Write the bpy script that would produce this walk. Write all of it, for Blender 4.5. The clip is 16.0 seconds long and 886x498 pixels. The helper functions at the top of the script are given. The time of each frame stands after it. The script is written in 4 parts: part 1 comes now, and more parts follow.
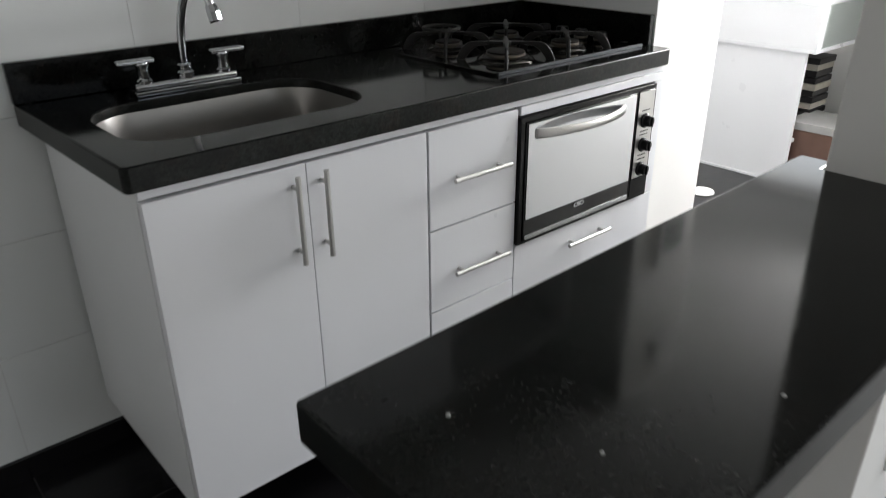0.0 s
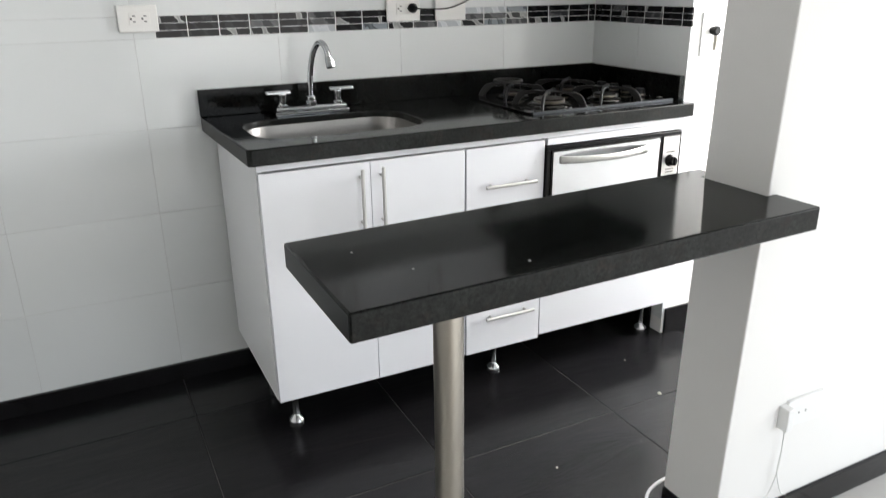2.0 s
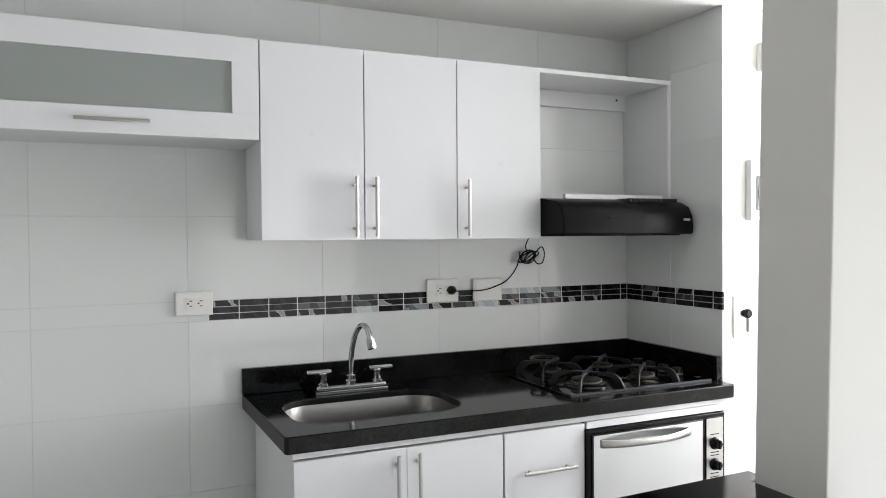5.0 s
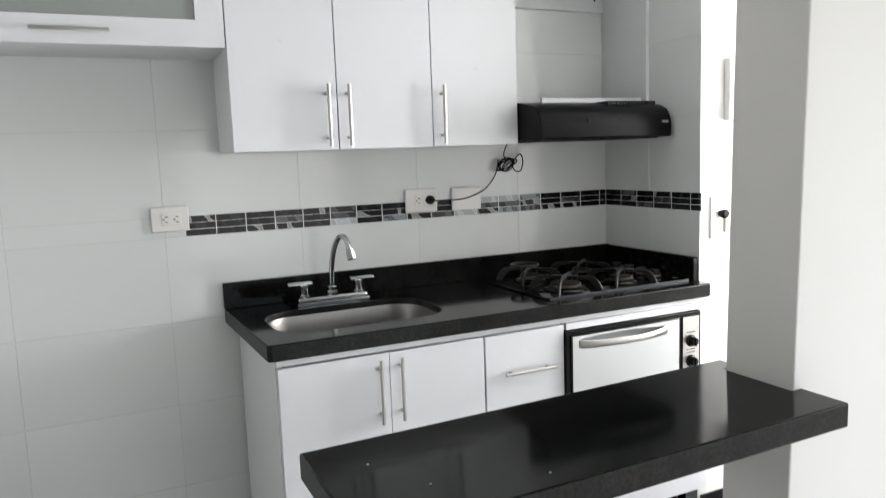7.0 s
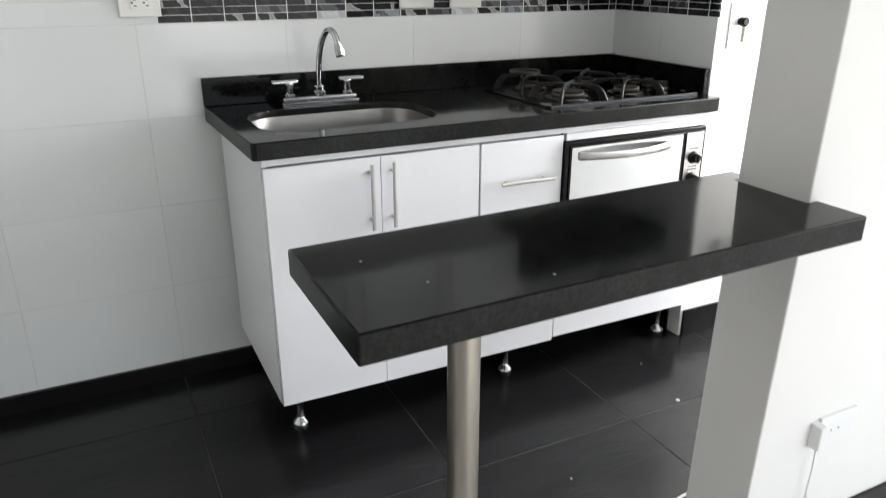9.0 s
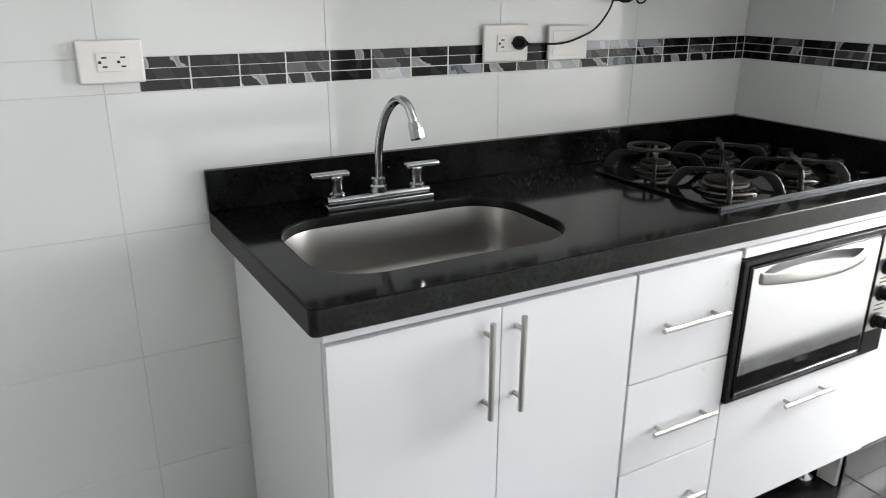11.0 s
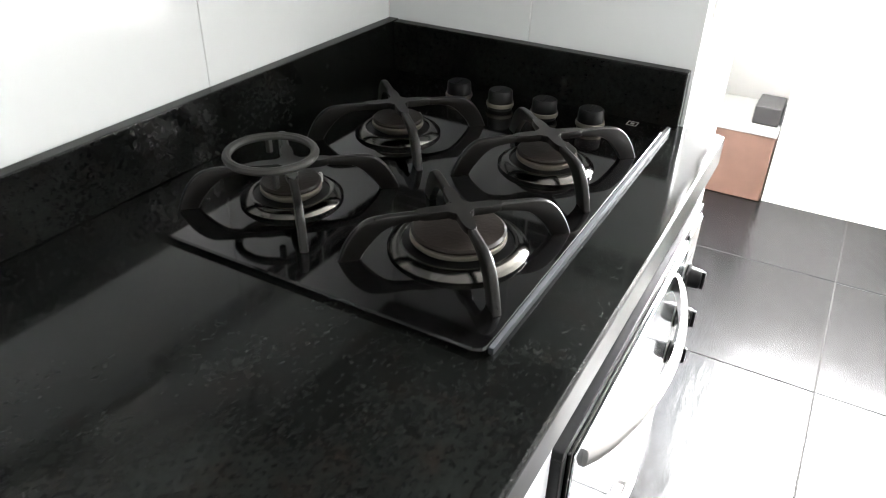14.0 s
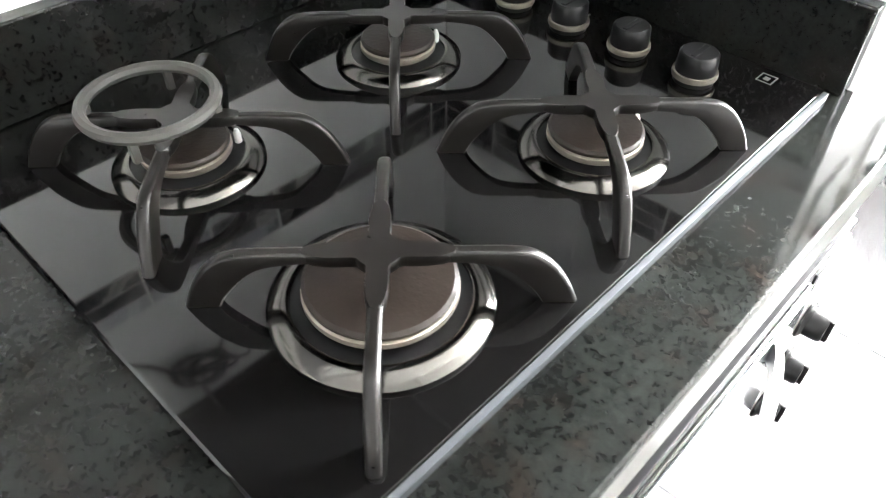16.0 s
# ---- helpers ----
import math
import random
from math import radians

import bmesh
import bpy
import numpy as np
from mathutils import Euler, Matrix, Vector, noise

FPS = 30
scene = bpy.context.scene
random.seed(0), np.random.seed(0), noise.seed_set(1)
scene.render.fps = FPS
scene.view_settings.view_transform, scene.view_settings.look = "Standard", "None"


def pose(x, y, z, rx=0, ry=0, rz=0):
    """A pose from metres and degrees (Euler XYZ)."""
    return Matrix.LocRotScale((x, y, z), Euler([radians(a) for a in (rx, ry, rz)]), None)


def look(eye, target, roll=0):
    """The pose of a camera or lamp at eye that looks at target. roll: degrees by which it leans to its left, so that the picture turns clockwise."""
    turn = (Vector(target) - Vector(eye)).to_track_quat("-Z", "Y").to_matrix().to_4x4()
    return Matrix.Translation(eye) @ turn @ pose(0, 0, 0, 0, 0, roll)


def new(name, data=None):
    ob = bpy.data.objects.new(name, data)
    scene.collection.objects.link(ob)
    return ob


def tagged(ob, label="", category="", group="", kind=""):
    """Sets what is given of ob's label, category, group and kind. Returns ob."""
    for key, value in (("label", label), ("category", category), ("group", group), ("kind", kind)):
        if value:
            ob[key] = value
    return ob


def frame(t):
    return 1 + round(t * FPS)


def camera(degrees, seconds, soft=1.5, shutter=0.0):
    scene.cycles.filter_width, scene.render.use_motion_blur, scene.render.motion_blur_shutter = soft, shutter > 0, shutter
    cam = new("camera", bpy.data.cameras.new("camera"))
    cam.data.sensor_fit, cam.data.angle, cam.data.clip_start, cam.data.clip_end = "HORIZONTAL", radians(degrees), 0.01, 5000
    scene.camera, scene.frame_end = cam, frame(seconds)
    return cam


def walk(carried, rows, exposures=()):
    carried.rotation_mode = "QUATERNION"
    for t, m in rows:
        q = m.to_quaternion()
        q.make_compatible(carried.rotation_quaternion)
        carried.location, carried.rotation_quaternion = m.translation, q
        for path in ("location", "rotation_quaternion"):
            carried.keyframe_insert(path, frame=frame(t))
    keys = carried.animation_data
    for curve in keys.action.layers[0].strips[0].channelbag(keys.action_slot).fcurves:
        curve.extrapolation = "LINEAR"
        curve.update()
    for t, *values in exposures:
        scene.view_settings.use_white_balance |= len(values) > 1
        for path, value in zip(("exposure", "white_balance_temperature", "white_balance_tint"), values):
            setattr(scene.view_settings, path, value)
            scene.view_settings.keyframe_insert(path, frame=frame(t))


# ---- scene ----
cam = camera(62.4, 16.0, soft=1.0, shutter=0.3)
PATH = [
    (0, (-0.318, -1.723, 1.27), (0.872, -0.361, 0.416), -0.5),
    (0.5, (-0.392, -1.931, 1.257), (0.723, -0.544, 0.345), -0.4),
    (1, (-0.364, -2.193, 1.264), (0.688, -0.713, 0.425), 0.4),
    (1.5, (-0.339, -2.37, 1.277), (0.574, -0.787, 0.466), 0.4),
    (2, (-0.36, -2.424, 1.297), (0.484, -0.746, 0.609), -0.6),
    (2.5, (-0.356, -2.409, 1.32), (0.519, -0.679, 0.828), 0.4),
    (3, (-0.367, -2.407, 1.354), (0.505, -0.636, 1.027), 0.7),
    (3.5, (-0.364, -2.412, 1.377), (0.509, -0.622, 1.198), 0.4),
    (4, (-0.361, -2.412, 1.397), (0.543, -0.629, 1.344), 0.3),
    (4.2, (-0.366, -2.428, 1.4), (0.524, -0.637, 1.372), 0.1),
    (6.3, (-0.367, -2.397, 1.416), (0.395, -0.549, 1.347), -1.2),
    (6.5, (-0.351, -2.408, 1.393), (0.453, -0.58, 1.294), -1.6),
    (7, (-0.345, -2.422, 1.367), (0.5, -0.627, 1.114), -2.1),
    (7.5, (-0.327, -2.39, 1.325), (0.54, -0.655, 0.835), -2.3),
    (8, (-0.328, -2.395, 1.281), (0.513, -0.748, 0.521), -2.1),
    (8.5, (-0.32, -2.385, 1.268), (0.487, -0.769, 0.408), -2.0),
    (9, (-0.328, -2.327, 1.297), (0.493, -0.652, 0.576), 0.0),
    (9.5, (-0.34, -2.162, 1.314), (0.534, -0.481, 0.673), 1.2),
    (9.7, (-0.354, -2.084, 1.337), (0.547, -0.419, 0.693), 0.9),
    (10, (-0.367, -1.968, 1.334), (0.533, -0.302, 0.691), 0.5),
    (10.2, (-0.359, -1.884, 1.335), (0.547, -0.216, 0.706), 0.6),
    (12.3, (-0.054, -0.953, 1.301), (0.968, 0.522, 0.419), -3.2),
    (12.5, (-0.016, -0.909, 1.298), (1.095, 0.484, 0.39), -2.5),
    (13, (0.102, -0.768, 1.325), (1.549, 0.254, 0.397), -1.0),
    (13.5, (0.268, -0.691, 1.314), (1.862, 0.04, 0.353), -0.5),
    (14, (0.48, -0.697, 1.307), (1.969, 0.119, 0.252), 1.5),
    (14.5, (0.665, -0.647, 1.284), (2.032, 0.21, 0.103), 1.6),
    (15, (0.764, -0.597, 1.265), (2.012, 0.258, -0.043), 2.5),
    (15.3, (0.79, -0.596, 1.27), (1.964, 0.308, -0.079), 3.7),
    (15.5, (0.804, -0.596, 1.266), (1.965, 0.323, -0.083), 3.5),
    (16, (0.855, -0.644, 1.262), (1.896, 0.341, -0.132), 0.4),
]
walk(cam, [(t, look(eye, aim, roll)) for t, eye, aim, roll in PATH], exposures=[(0.0,-1.0),(0.5,-0.22),(1.0,-0.03),(2.0,-0.03),(3.4,-0.2),(4.0,-0.4),(6.4,-0.4),(7.0,-0.3),(9.0,-0.1),(10.2,-0.25),(12.3,0.85),(13.0,1.25),(13.8,1.2),(14.6,1.3),(15.0,1.6),(15.5,2.25),(16.0,2.75)])

# ---- light ----
world = bpy.data.worlds.new("sky")
scene.world = world
world.use_nodes = True
wn = world.node_tree
sky = wn.nodes.new("ShaderNodeTexSky")
sky.sky_type = "NISHITA"
sky.sun_disc = False
sky.sun_elevation = radians(48)
sky.sun_rotation = radians(150)
wn.links.new(sky.outputs[0], wn.nodes["Background"].inputs[0])
wn.nodes["Background"].inputs[1].default_value = 0.12


def lamp_area(name, eye, target, w, h, watts, colour):
    data = bpy.data.lights.new(name, "AREA")
    data.shape, data.size, data.size_y = "RECTANGLE", w, h
    data.energy, data.color = watts, colour
    ob = new(name, data)
    ob.matrix_world = look(eye, target)
    return ob


sun_data = bpy.data.lights.new("sun", "SUN")
sun_data.energy, sun_data.angle, sun_data.color = 5.0, radians(0.5), (1.0, 0.95, 0.88)
sun = new("sun", sun_data)
sun.matrix_world = look((0, 0, 0), (-0.30, 0.55, -0.78))
# sky light in the openings of the living room window, an added unseen side window, the kitchen window and the study
# window
lamp_area("window_light", (2.0, -3.78, 0.86), (1.9, 0, 0.45), 3.4, 1.6, 52, (0.95, 0.975, 1.0))
lamp_area("window_light", (3.98, -2.65, 1.30), (0.0, -2.5, 1.1), 1.6, 1.5, 30, (0.955, 0.975, 1.0))
lamp_area("window_light", (3.30, -0.945, 1.45), (0.0, -0.945, 1.35), 0.66, 1.10, 180, (0.98, 0.985, 1.0))
lamp_area("window_light", (3.88, 0.15, 1.63), (1.0, 0.1, 1.2), 1.1, 0.90, 22, (0.95, 0.98, 1.0))


# ---- materials ----
def material(name, base, rough=0.5, metal=0.0, coat=0.0, transmission=0.0):
    m = bpy.data.materials.new(name)
    m.use_nodes = True
    b = m.node_tree.nodes["Principled BSDF"]
    b.inputs["Base Color"].default_value = (*base, 1)
    b.inputs["Roughness"].default_value = rough
    b.inputs["Metallic"].default_value = metal
    b.inputs["Coat Weight"].default_value = coat
    b.inputs["Coat Roughness"].default_value = 0.05
    b.inputs["Transmission Weight"].default_value = transmission
    return m


def node(m, kind, **values):
    n = m.node_tree.nodes.new(kind)
    for key, value in values.items():
        n.inputs[key].default_value = value
    return n


def link(m, a, b):
    m.node_tree.links.new(a, b)


def shader(m):
    return m.node_tree.nodes["Principled BSDF"]


def coords(m, scale=(1, 1, 1)):
    """Real-world coordinates, in metres, the same for all parts."""
    g = m.node_tree.nodes.new("ShaderNodeNewGeometry")
    mp = m.node_tree.nodes.new("ShaderNodeMapping")
    mp.inputs["Scale"].default_value = scale
    link(m, g.outputs["Position"], mp.inputs["Vector"])
    return mp.outputs["Vector"]


def ramp(m, value, stops):
    r = m.node_tree.nodes.new("ShaderNodeValToRGB")
    els = r.color_ramp.elements
    while len(els) < len(stops):
        els.new(0.5)
    for e, (p, c) in zip(els, stops):
        e.position, e.color = p, (*c, 1)
    link(m, value, r.inputs[0])
    return r.outputs[0]


def noise_out(m, vec, scale, detail=4, rough=0.55):
    n = node(m, "ShaderNodeTexNoise", Scale=scale, Detail=detail, Roughness=rough)
    link(m, vec, n.inputs["Vector"])
    return n.outputs["Fac"]


def mixed(m, fac, a, b, blend="MIX"):
    x = m.node_tree.nodes.new("ShaderNodeMix")
    x.data_type, x.blend_type = "RGBA", blend
    for src, i in ((fac, 0), (a, 6), (b, 7)):
        if isinstance(src, (int, float)):
            x.inputs[i].default_value = src
        elif isinstance(src, tuple):
            x.inputs[i].default_value = (*src, 1)
        else:
            link(m, src, x.inputs[i])
    return x.outputs[2]


def bump(m, height, strength, distance):
    b = node(m, "ShaderNodeBump", Strength=strength, Distance=distance)
    link(m, height, b.inputs["Height"])
    link(m, b.outputs[0], shader(m).inputs["Normal"])


def span(m, value, lo, hi):
    r = m.node_tree.nodes.new("ShaderNodeMapRange")
    r.inputs[3].default_value, r.inputs[4].default_value = lo, hi
    link(m, value, r.inputs[0])
    return r.outputs[0]


def painted(name, base, rough=0.5, wear=0.05, relief=0.15, scale=3.0):
    """Paint or lacquer: faint blotches, fine orange-peel relief, uneven gloss."""
    m = material(name, base, rough)
    v = coords(m)
    dark = tuple(c * (1 - wear) for c in base)
    link(m, mixed(m, noise_out(m, v, scale, 5), dark, base), shader(m).inputs["Base Color"])
    link(m, span(m, noise_out(m, v, scale * 4, 3), rough - 0.06, rough + 0.06), shader(m).inputs["Roughness"])
    bump(m, noise_out(m, v, 260, 2), relief, 0.001)
    return m


def varied(m, base, spread):
    """Small difference of shade from piece to piece."""
    info = m.node_tree.nodes.new("ShaderNodeObjectInfo")
    lo = tuple(c * (1 - spread) for c in base)
    return mixed(m, info.outputs["Random"], lo, base)


def ceramic(name, base, rough, spread):
    m = material(name, base, rough)
    v = coords(m)
    tint = varied(m, base, spread)
    link(m, mixed(m, span(m, noise_out(m, v, 2.2, 6), 0.0, 0.06), tint, (0.62, 0.64, 0.62)), shader(m).inputs["Base Color"])
    bump(m, noise_out(m, v, 7, 2), 0.05, 0.004)
    return m


WALL_PAINT = painted("wall_paint", (0.80, 0.79, 0.77), 0.7, 0.04, 0.3, 2)
CEIL_PAINT = painted("ceiling_paint", (0.70, 0.70, 0.68), 0.85, 0.04, 0.3, 2)
GROUT = painted("grout", (0.72, 0.72, 0.71), 0.85, 0.3, 0.4, 9)
TILE = ceramic("white_tile", (0.74, 0.76, 0.76), 0.10, 0.035)
LACQUER = painted("white_lacquer", (0.75, 0.76, 0.785), 0.30, 0.03, 0.06, 2)
CARCASS = painted("white_melamine", (0.76, 0.77, 0.78), 0.42, 0.04, 0.08, 3)
IVORY = painted("ivory_plastic", (0.82, 0.81, 0.785), 0.35, 0.05, 0.05, 8)
WHITE_PLASTIC = painted("white_plastic", (0.80, 0.80, 0.79), 0.3, 0.03, 0.05, 8)
BOWL_STEEL = painted("polished_burner_bowl", (0.085, 0.081, 0.076), 0.16, 0.3, 0.05, 14)
shader(BOWL_STEEL).inputs["Metallic"].default_value = 1.0
BLACK_PLASTIC = painted("black_plastic", (0.006, 0.006, 0.0064), 0.30, 0.2, 0.1, 12)
HOOD_PAINT = painted("black_hood_enamel", (0.0045, 0.0045, 0.005), 0.30, 0.25, 0.06, 6)
shader(HOOD_PAINT).inputs["Specular IOR Level"].default_value = 0.10
TRIM_STEEL = painted("hob_edge_steel", (0.062, 0.066, 0.072), 0.55, 0.2, 0.05, 14)
shader(TRIM_STEEL).inputs["Metallic"].default_value = 1.0
RING_IRON = painted("worn_iron", (0.048, 0.047, 0.044), 0.45, 0.3, 0.12, 18)
IRON = painted("cast_iron_enamel", (0.0038, 0.0031, 0.0027), 0.30, 0.3, 0.03, 30)
BURNER_CAP = painted("burner_cap_enamel", (0.0150, 0.0112, 0.0092), 0.38, 0.35, 0.3, 20)
ALUMINIUM = painted("burner_aluminium", (0.29, 0.265, 0.225), 0.42, 0.25, 0.2, 30)
shader(ALUMINIUM).inputs["Metallic"].default_value = 0.85
shader(IRON).inputs["Specular IOR Level"].default_value = 0.27
for dull in (BLACK_PLASTIC, RING_IRON, BURNER_CAP):
    shader(dull).inputs["Specular IOR Level"].default_value = 0.16
CHROME = material("chrome", (0.47, 0.48, 0.49), 0.09, 1.0)
link(CHROME, span(CHROME, noise_out(CHROME, coords(CHROME), 40, 3), 0.05, 0.16), shader(CHROME).inputs["Roughness"])
SATIN = material("satin_steel", (0.50, 0.495, 0.48), 0.3, 1.0)
link(SATIN, span(SATIN, noise_out(SATIN, coords(SATIN, (30, 30, 4)), 12, 3), 0.24, 0.42), shader(SATIN).inputs["Roughness"])
POST_STEEL = material("post_steel", (0.40, 0.375, 0.33), 0.3, 1.0)
link(POST_STEEL, span(POST_STEEL, noise_out(POST_STEEL, coords(POST_STEEL, (60, 60, 3)), 9, 4), 0.24, 0.46), shader(POST_STEEL).inputs["Roughness"])
bump(POST_STEEL, noise_out(POST_STEEL, coords(POST_STEEL, (1, 1, 30)), 20, 2), 0.05, 0.001)
SINK_STEEL = material("sink_steel", (0.300, 0.290, 0.279), 0.40, 1.0)
link(SINK_STEEL, span(SINK_STEEL, noise_out(SINK_STEEL, coords(SINK_STEEL, (4, 90, 90)), 8, 3), 0.33, 0.46), shader(SINK_STEEL).inputs["Roughness"])
bump(SINK_STEEL, noise_out(SINK_STEEL, coords(SINK_STEEL, (6, 220, 220)), 4, 2), 0.06, 0.0006)
HOB_GLASS = material("black_glass", (0.0022, 0.0021, 0.0021), 0.035)
shader(HOB_GLASS).inputs["Specular IOR Level"].default_value = 0.34
link(HOB_GLASS, span(HOB_GLASS, noise_out(HOB_GLASS, coords(HOB_GLASS), 18, 4), 0.02, 0.09), shader(HOB_GLASS).inputs["Roughness"])
OVEN_GLASS = material("mirrored_oven_glass", (0.63, 0.645, 0.66), 0.06, 0.92)
link(OVEN_GLASS, span(OVEN_GLASS, noise_out(OVEN_GLASS, coords(OVEN_GLASS), 9, 4), 0.04, 0.13), shader(OVEN_GLASS).inputs["Roughness"])
FROSTED = material("frosted_glass", (0.56, 0.61, 0.59), 0.45, 0.0, 0.0, 0.55)
WORN_WOOD = painted("worn_wood", (0.15, 0.080, 0.058), 0.55, 0.45, 0.4, 18)
FILTER = painted("dark_hood_filter", (0.005, 0.005, 0.0052), 0.5, 0.3, 0.2, 30)
shader(FILTER).inputs["Specular IOR Level"].default_value = 0.08
PAPER = painted("paper", (0.62, 0.58, 0.50), 0.8, 0.3, 0.3, 25)
DARK_COVER = painted("dark_cover", (0.022, 0.020, 0.021), 0.5, 0.3, 0.2, 20)
SLATE_GREY = painted("grey_board", (0.35, 0.35, 0.34), 0.6, 0.2, 0.2, 20)
PANEL_BLUE = painted("breaker_window", (0.085, 0.10, 0.11), 0.2, 0.3, 0.05, 30)
RUBBER = painted("black_rubber", (0.012, 0.012, 0.012), 0.5, 0.2, 0.1, 30)
CABLE = painted("white_cable", (0.72, 0.72, 0.70), 0.4, 0.1, 0.05, 20)


def granite_material(name, gloss, lift):
    """Polished black granite: soft grey-green mottle, rust tints and fine pale crystals in near-black."""
    m = material(name, (0.010, 0.010, 0.010), 0.06)
    v = coords(m)
    warp = node(m, "ShaderNodeTexNoise", Scale=150.0, Detail=5.0, Roughness=0.70, Distortion=0.3)
    link(m, v, warp.inputs["Vector"])
    mottle = ramp(m, warp.outputs["Fac"], [(0.30, (0, 0, 0)), (0.80, (1, 1, 1))])
    cloud = ramp(m, noise_out(m, v, 16, 5, 0.6), [(0.30, (0.25, 0.25, 0.25)), (0.70, (1, 1, 1))])
    amount = mixed(m, 1.0, mottle, cloud, "MULTIPLY")
    rust = ramp(m, noise_out(m, v, 34, 4, 0.6), [(0.52, (0, 0, 0)), (0.74, (1, 1, 1))])
    pale = mixed(m, rust, tuple(c * lift for c in (0.0135, 0.0152, 0.0138)), tuple(c * lift for c in (0.0165, 0.0112, 0.0086)))
    col = mixed(m, amount, tuple(0.0012 * lift for _ in range(3)), pale)
    cell = node(m, "ShaderNodeTexVoronoi", Scale=420.0)
    link(m, v, cell.inputs["Vector"])
    split = m.node_tree.nodes.new("ShaderNodeSeparateColor")
    link(m, cell.outputs["Color"], split.inputs["Color"])
    fleck = ramp(m, split.outputs["Red"], [(0.93, (0, 0, 0)), (1.0, (0.6, 0.6, 0.6))])
    fleck = mixed(m, 1.0, fleck, cloud, "MULTIPLY")
    col = mixed(m, fleck, col, (0.011, 0.012, 0.011))
    link(m, col, shader(m).inputs["Base Color"])
    link(m, span(m, amount, gloss, gloss + 0.08), shader(m).inputs["Roughness"])
    bump(m, noise_out(m, v, 150, 3), 0.008, 0.0006)
    shader(m).inputs["Specular IOR Level"].default_value = 0.135
    return m


def slate_material():
    m = material("black_slate_tile", (0.02, 0.02, 0.021), 0.25)
    v = coords(m)
    cloud = noise_out(m, v, 3.5, 6, 0.6)
    base = mixed(m, cloud, (0.004, 0.0037, 0.0042), (0.0095, 0.0090, 0.0096))
    info = m.node_tree.nodes.new("ShaderNodeObjectInfo")
    col = mixed(m, span(m, info.outputs["Random"], 0.0, 0.25), base, (0.013, 0.013, 0.0145))
    link(m, col, shader(m).inputs["Base Color"])
    link(m, span(m, noise_out(m, v, 11, 5), 0.17, 0.28), shader(m).inputs["Roughness"])
    ridge = node(m, "ShaderNodeTexNoise", Scale=5.5, Detail=7, Roughness=0.58, Distortion=0.5)
    link(m, coords(m, (0.45, 1.6, 1.0)), ridge.inputs["Vector"])
    bump(m, ridge.outputs["Fac"], 0.30, 0.010)
    shader(m).inputs["Specular IOR Level"].default_value = 0.28
    return m


def mosaic_material(name, back, stroke, share):
    """Glass mosaic with brushed strokes: back and stroke colours, and how much of a piece the strokes take."""
    m = material(name, back, 0.07)
    shader(m).inputs["Specular IOR Level"].default_value = 0.18
    info = m.node_tree.nodes.new("ShaderNodeObjectInfo")
    off = m.node_tree.nodes.new("ShaderNodeVectorMath")
    off.operation = "MULTIPLY_ADD"
    link(m, info.outputs["Random"], off.inputs[0])
    off.inputs[1].default_value = (7.0, 3.0, 5.0)
    link(m, coords(m, (1.0, 1.0, 0.55)), off.inputs[2])
    wav = node(m, "ShaderNodeTexWave", Scale=9.0, Distortion=7.0, Detail=3.0)
    wav.inputs["Detail Scale"].default_value = 1.6
    wav.bands_direction = "DIAGONAL"
    link(m, off.outputs[0], wav.inputs["Vector"])
    vein = ramp(m, wav.outputs["Fac"], [(1 - share, (0, 0, 0)), (min(1 - share + 0.08, 0.98), (1, 1, 1)), (1.0, (0.55, 0.55, 0.55))])
    cloud = noise_out(m, off.outputs[0], 30, 3)
    base = mixed(m, span(m, cloud, 0.0, 0.5), back, tuple(c * 0.6 for c in back))
    link(m, mixed(m, vein, base, stroke), shader(m).inputs["Base Color"])
    return m


def light_floor_material():
    m = material("pale_floor_tile", (0.62, 0.60, 0.57), 0.22)
    v = coords(m)
    link(m, mixed(m, noise_out(m, v, 5, 7, 0.65), (0.50, 0.49, 0.47), (0.66, 0.645, 0.62)), shader(m).inputs["Base Color"])
    link(m, span(m, noise_out(m, v, 12, 4), 0.15, 0.32), shader(m).inputs["Roughness"])
    return m


GRANITE = granite_material("black_granite", 0.075, 1.25)
GRANITE_EDGE = granite_material("honed_granite_edge", 0.28, 2.6)
SLATE = slate_material()
MOSAIC = {"k": mosaic_material("mosaic_black", (0.007, 0.007, 0.008), (0.03, 0.03, 0.032), 0.15),
          "s": mosaic_material("mosaic_streaked", (0.012, 0.012, 0.013), (0.50, 0.50, 0.49), 0.30),
          "g": mosaic_material("mosaic_grey", (0.055, 0.057, 0.060), (0.16, 0.16, 0.165), 0.35),
          "p": mosaic_material("mosaic_pale", (0.30, 0.33, 0.36), (0.06, 0.07, 0.08), 0.35),
          "w": mosaic_material("mosaic_silver", (0.52, 0.55, 0.58), (0.70, 0.72, 0.74), 0.4)}
PALE_FLOOR = light_floor_material()
DARK_GROUT = painted("dark_grout", (0.050, 0.049, 0.048), 0.9, 0.3, 0.4, 20)

# ---- builders ----
PLACE = {}


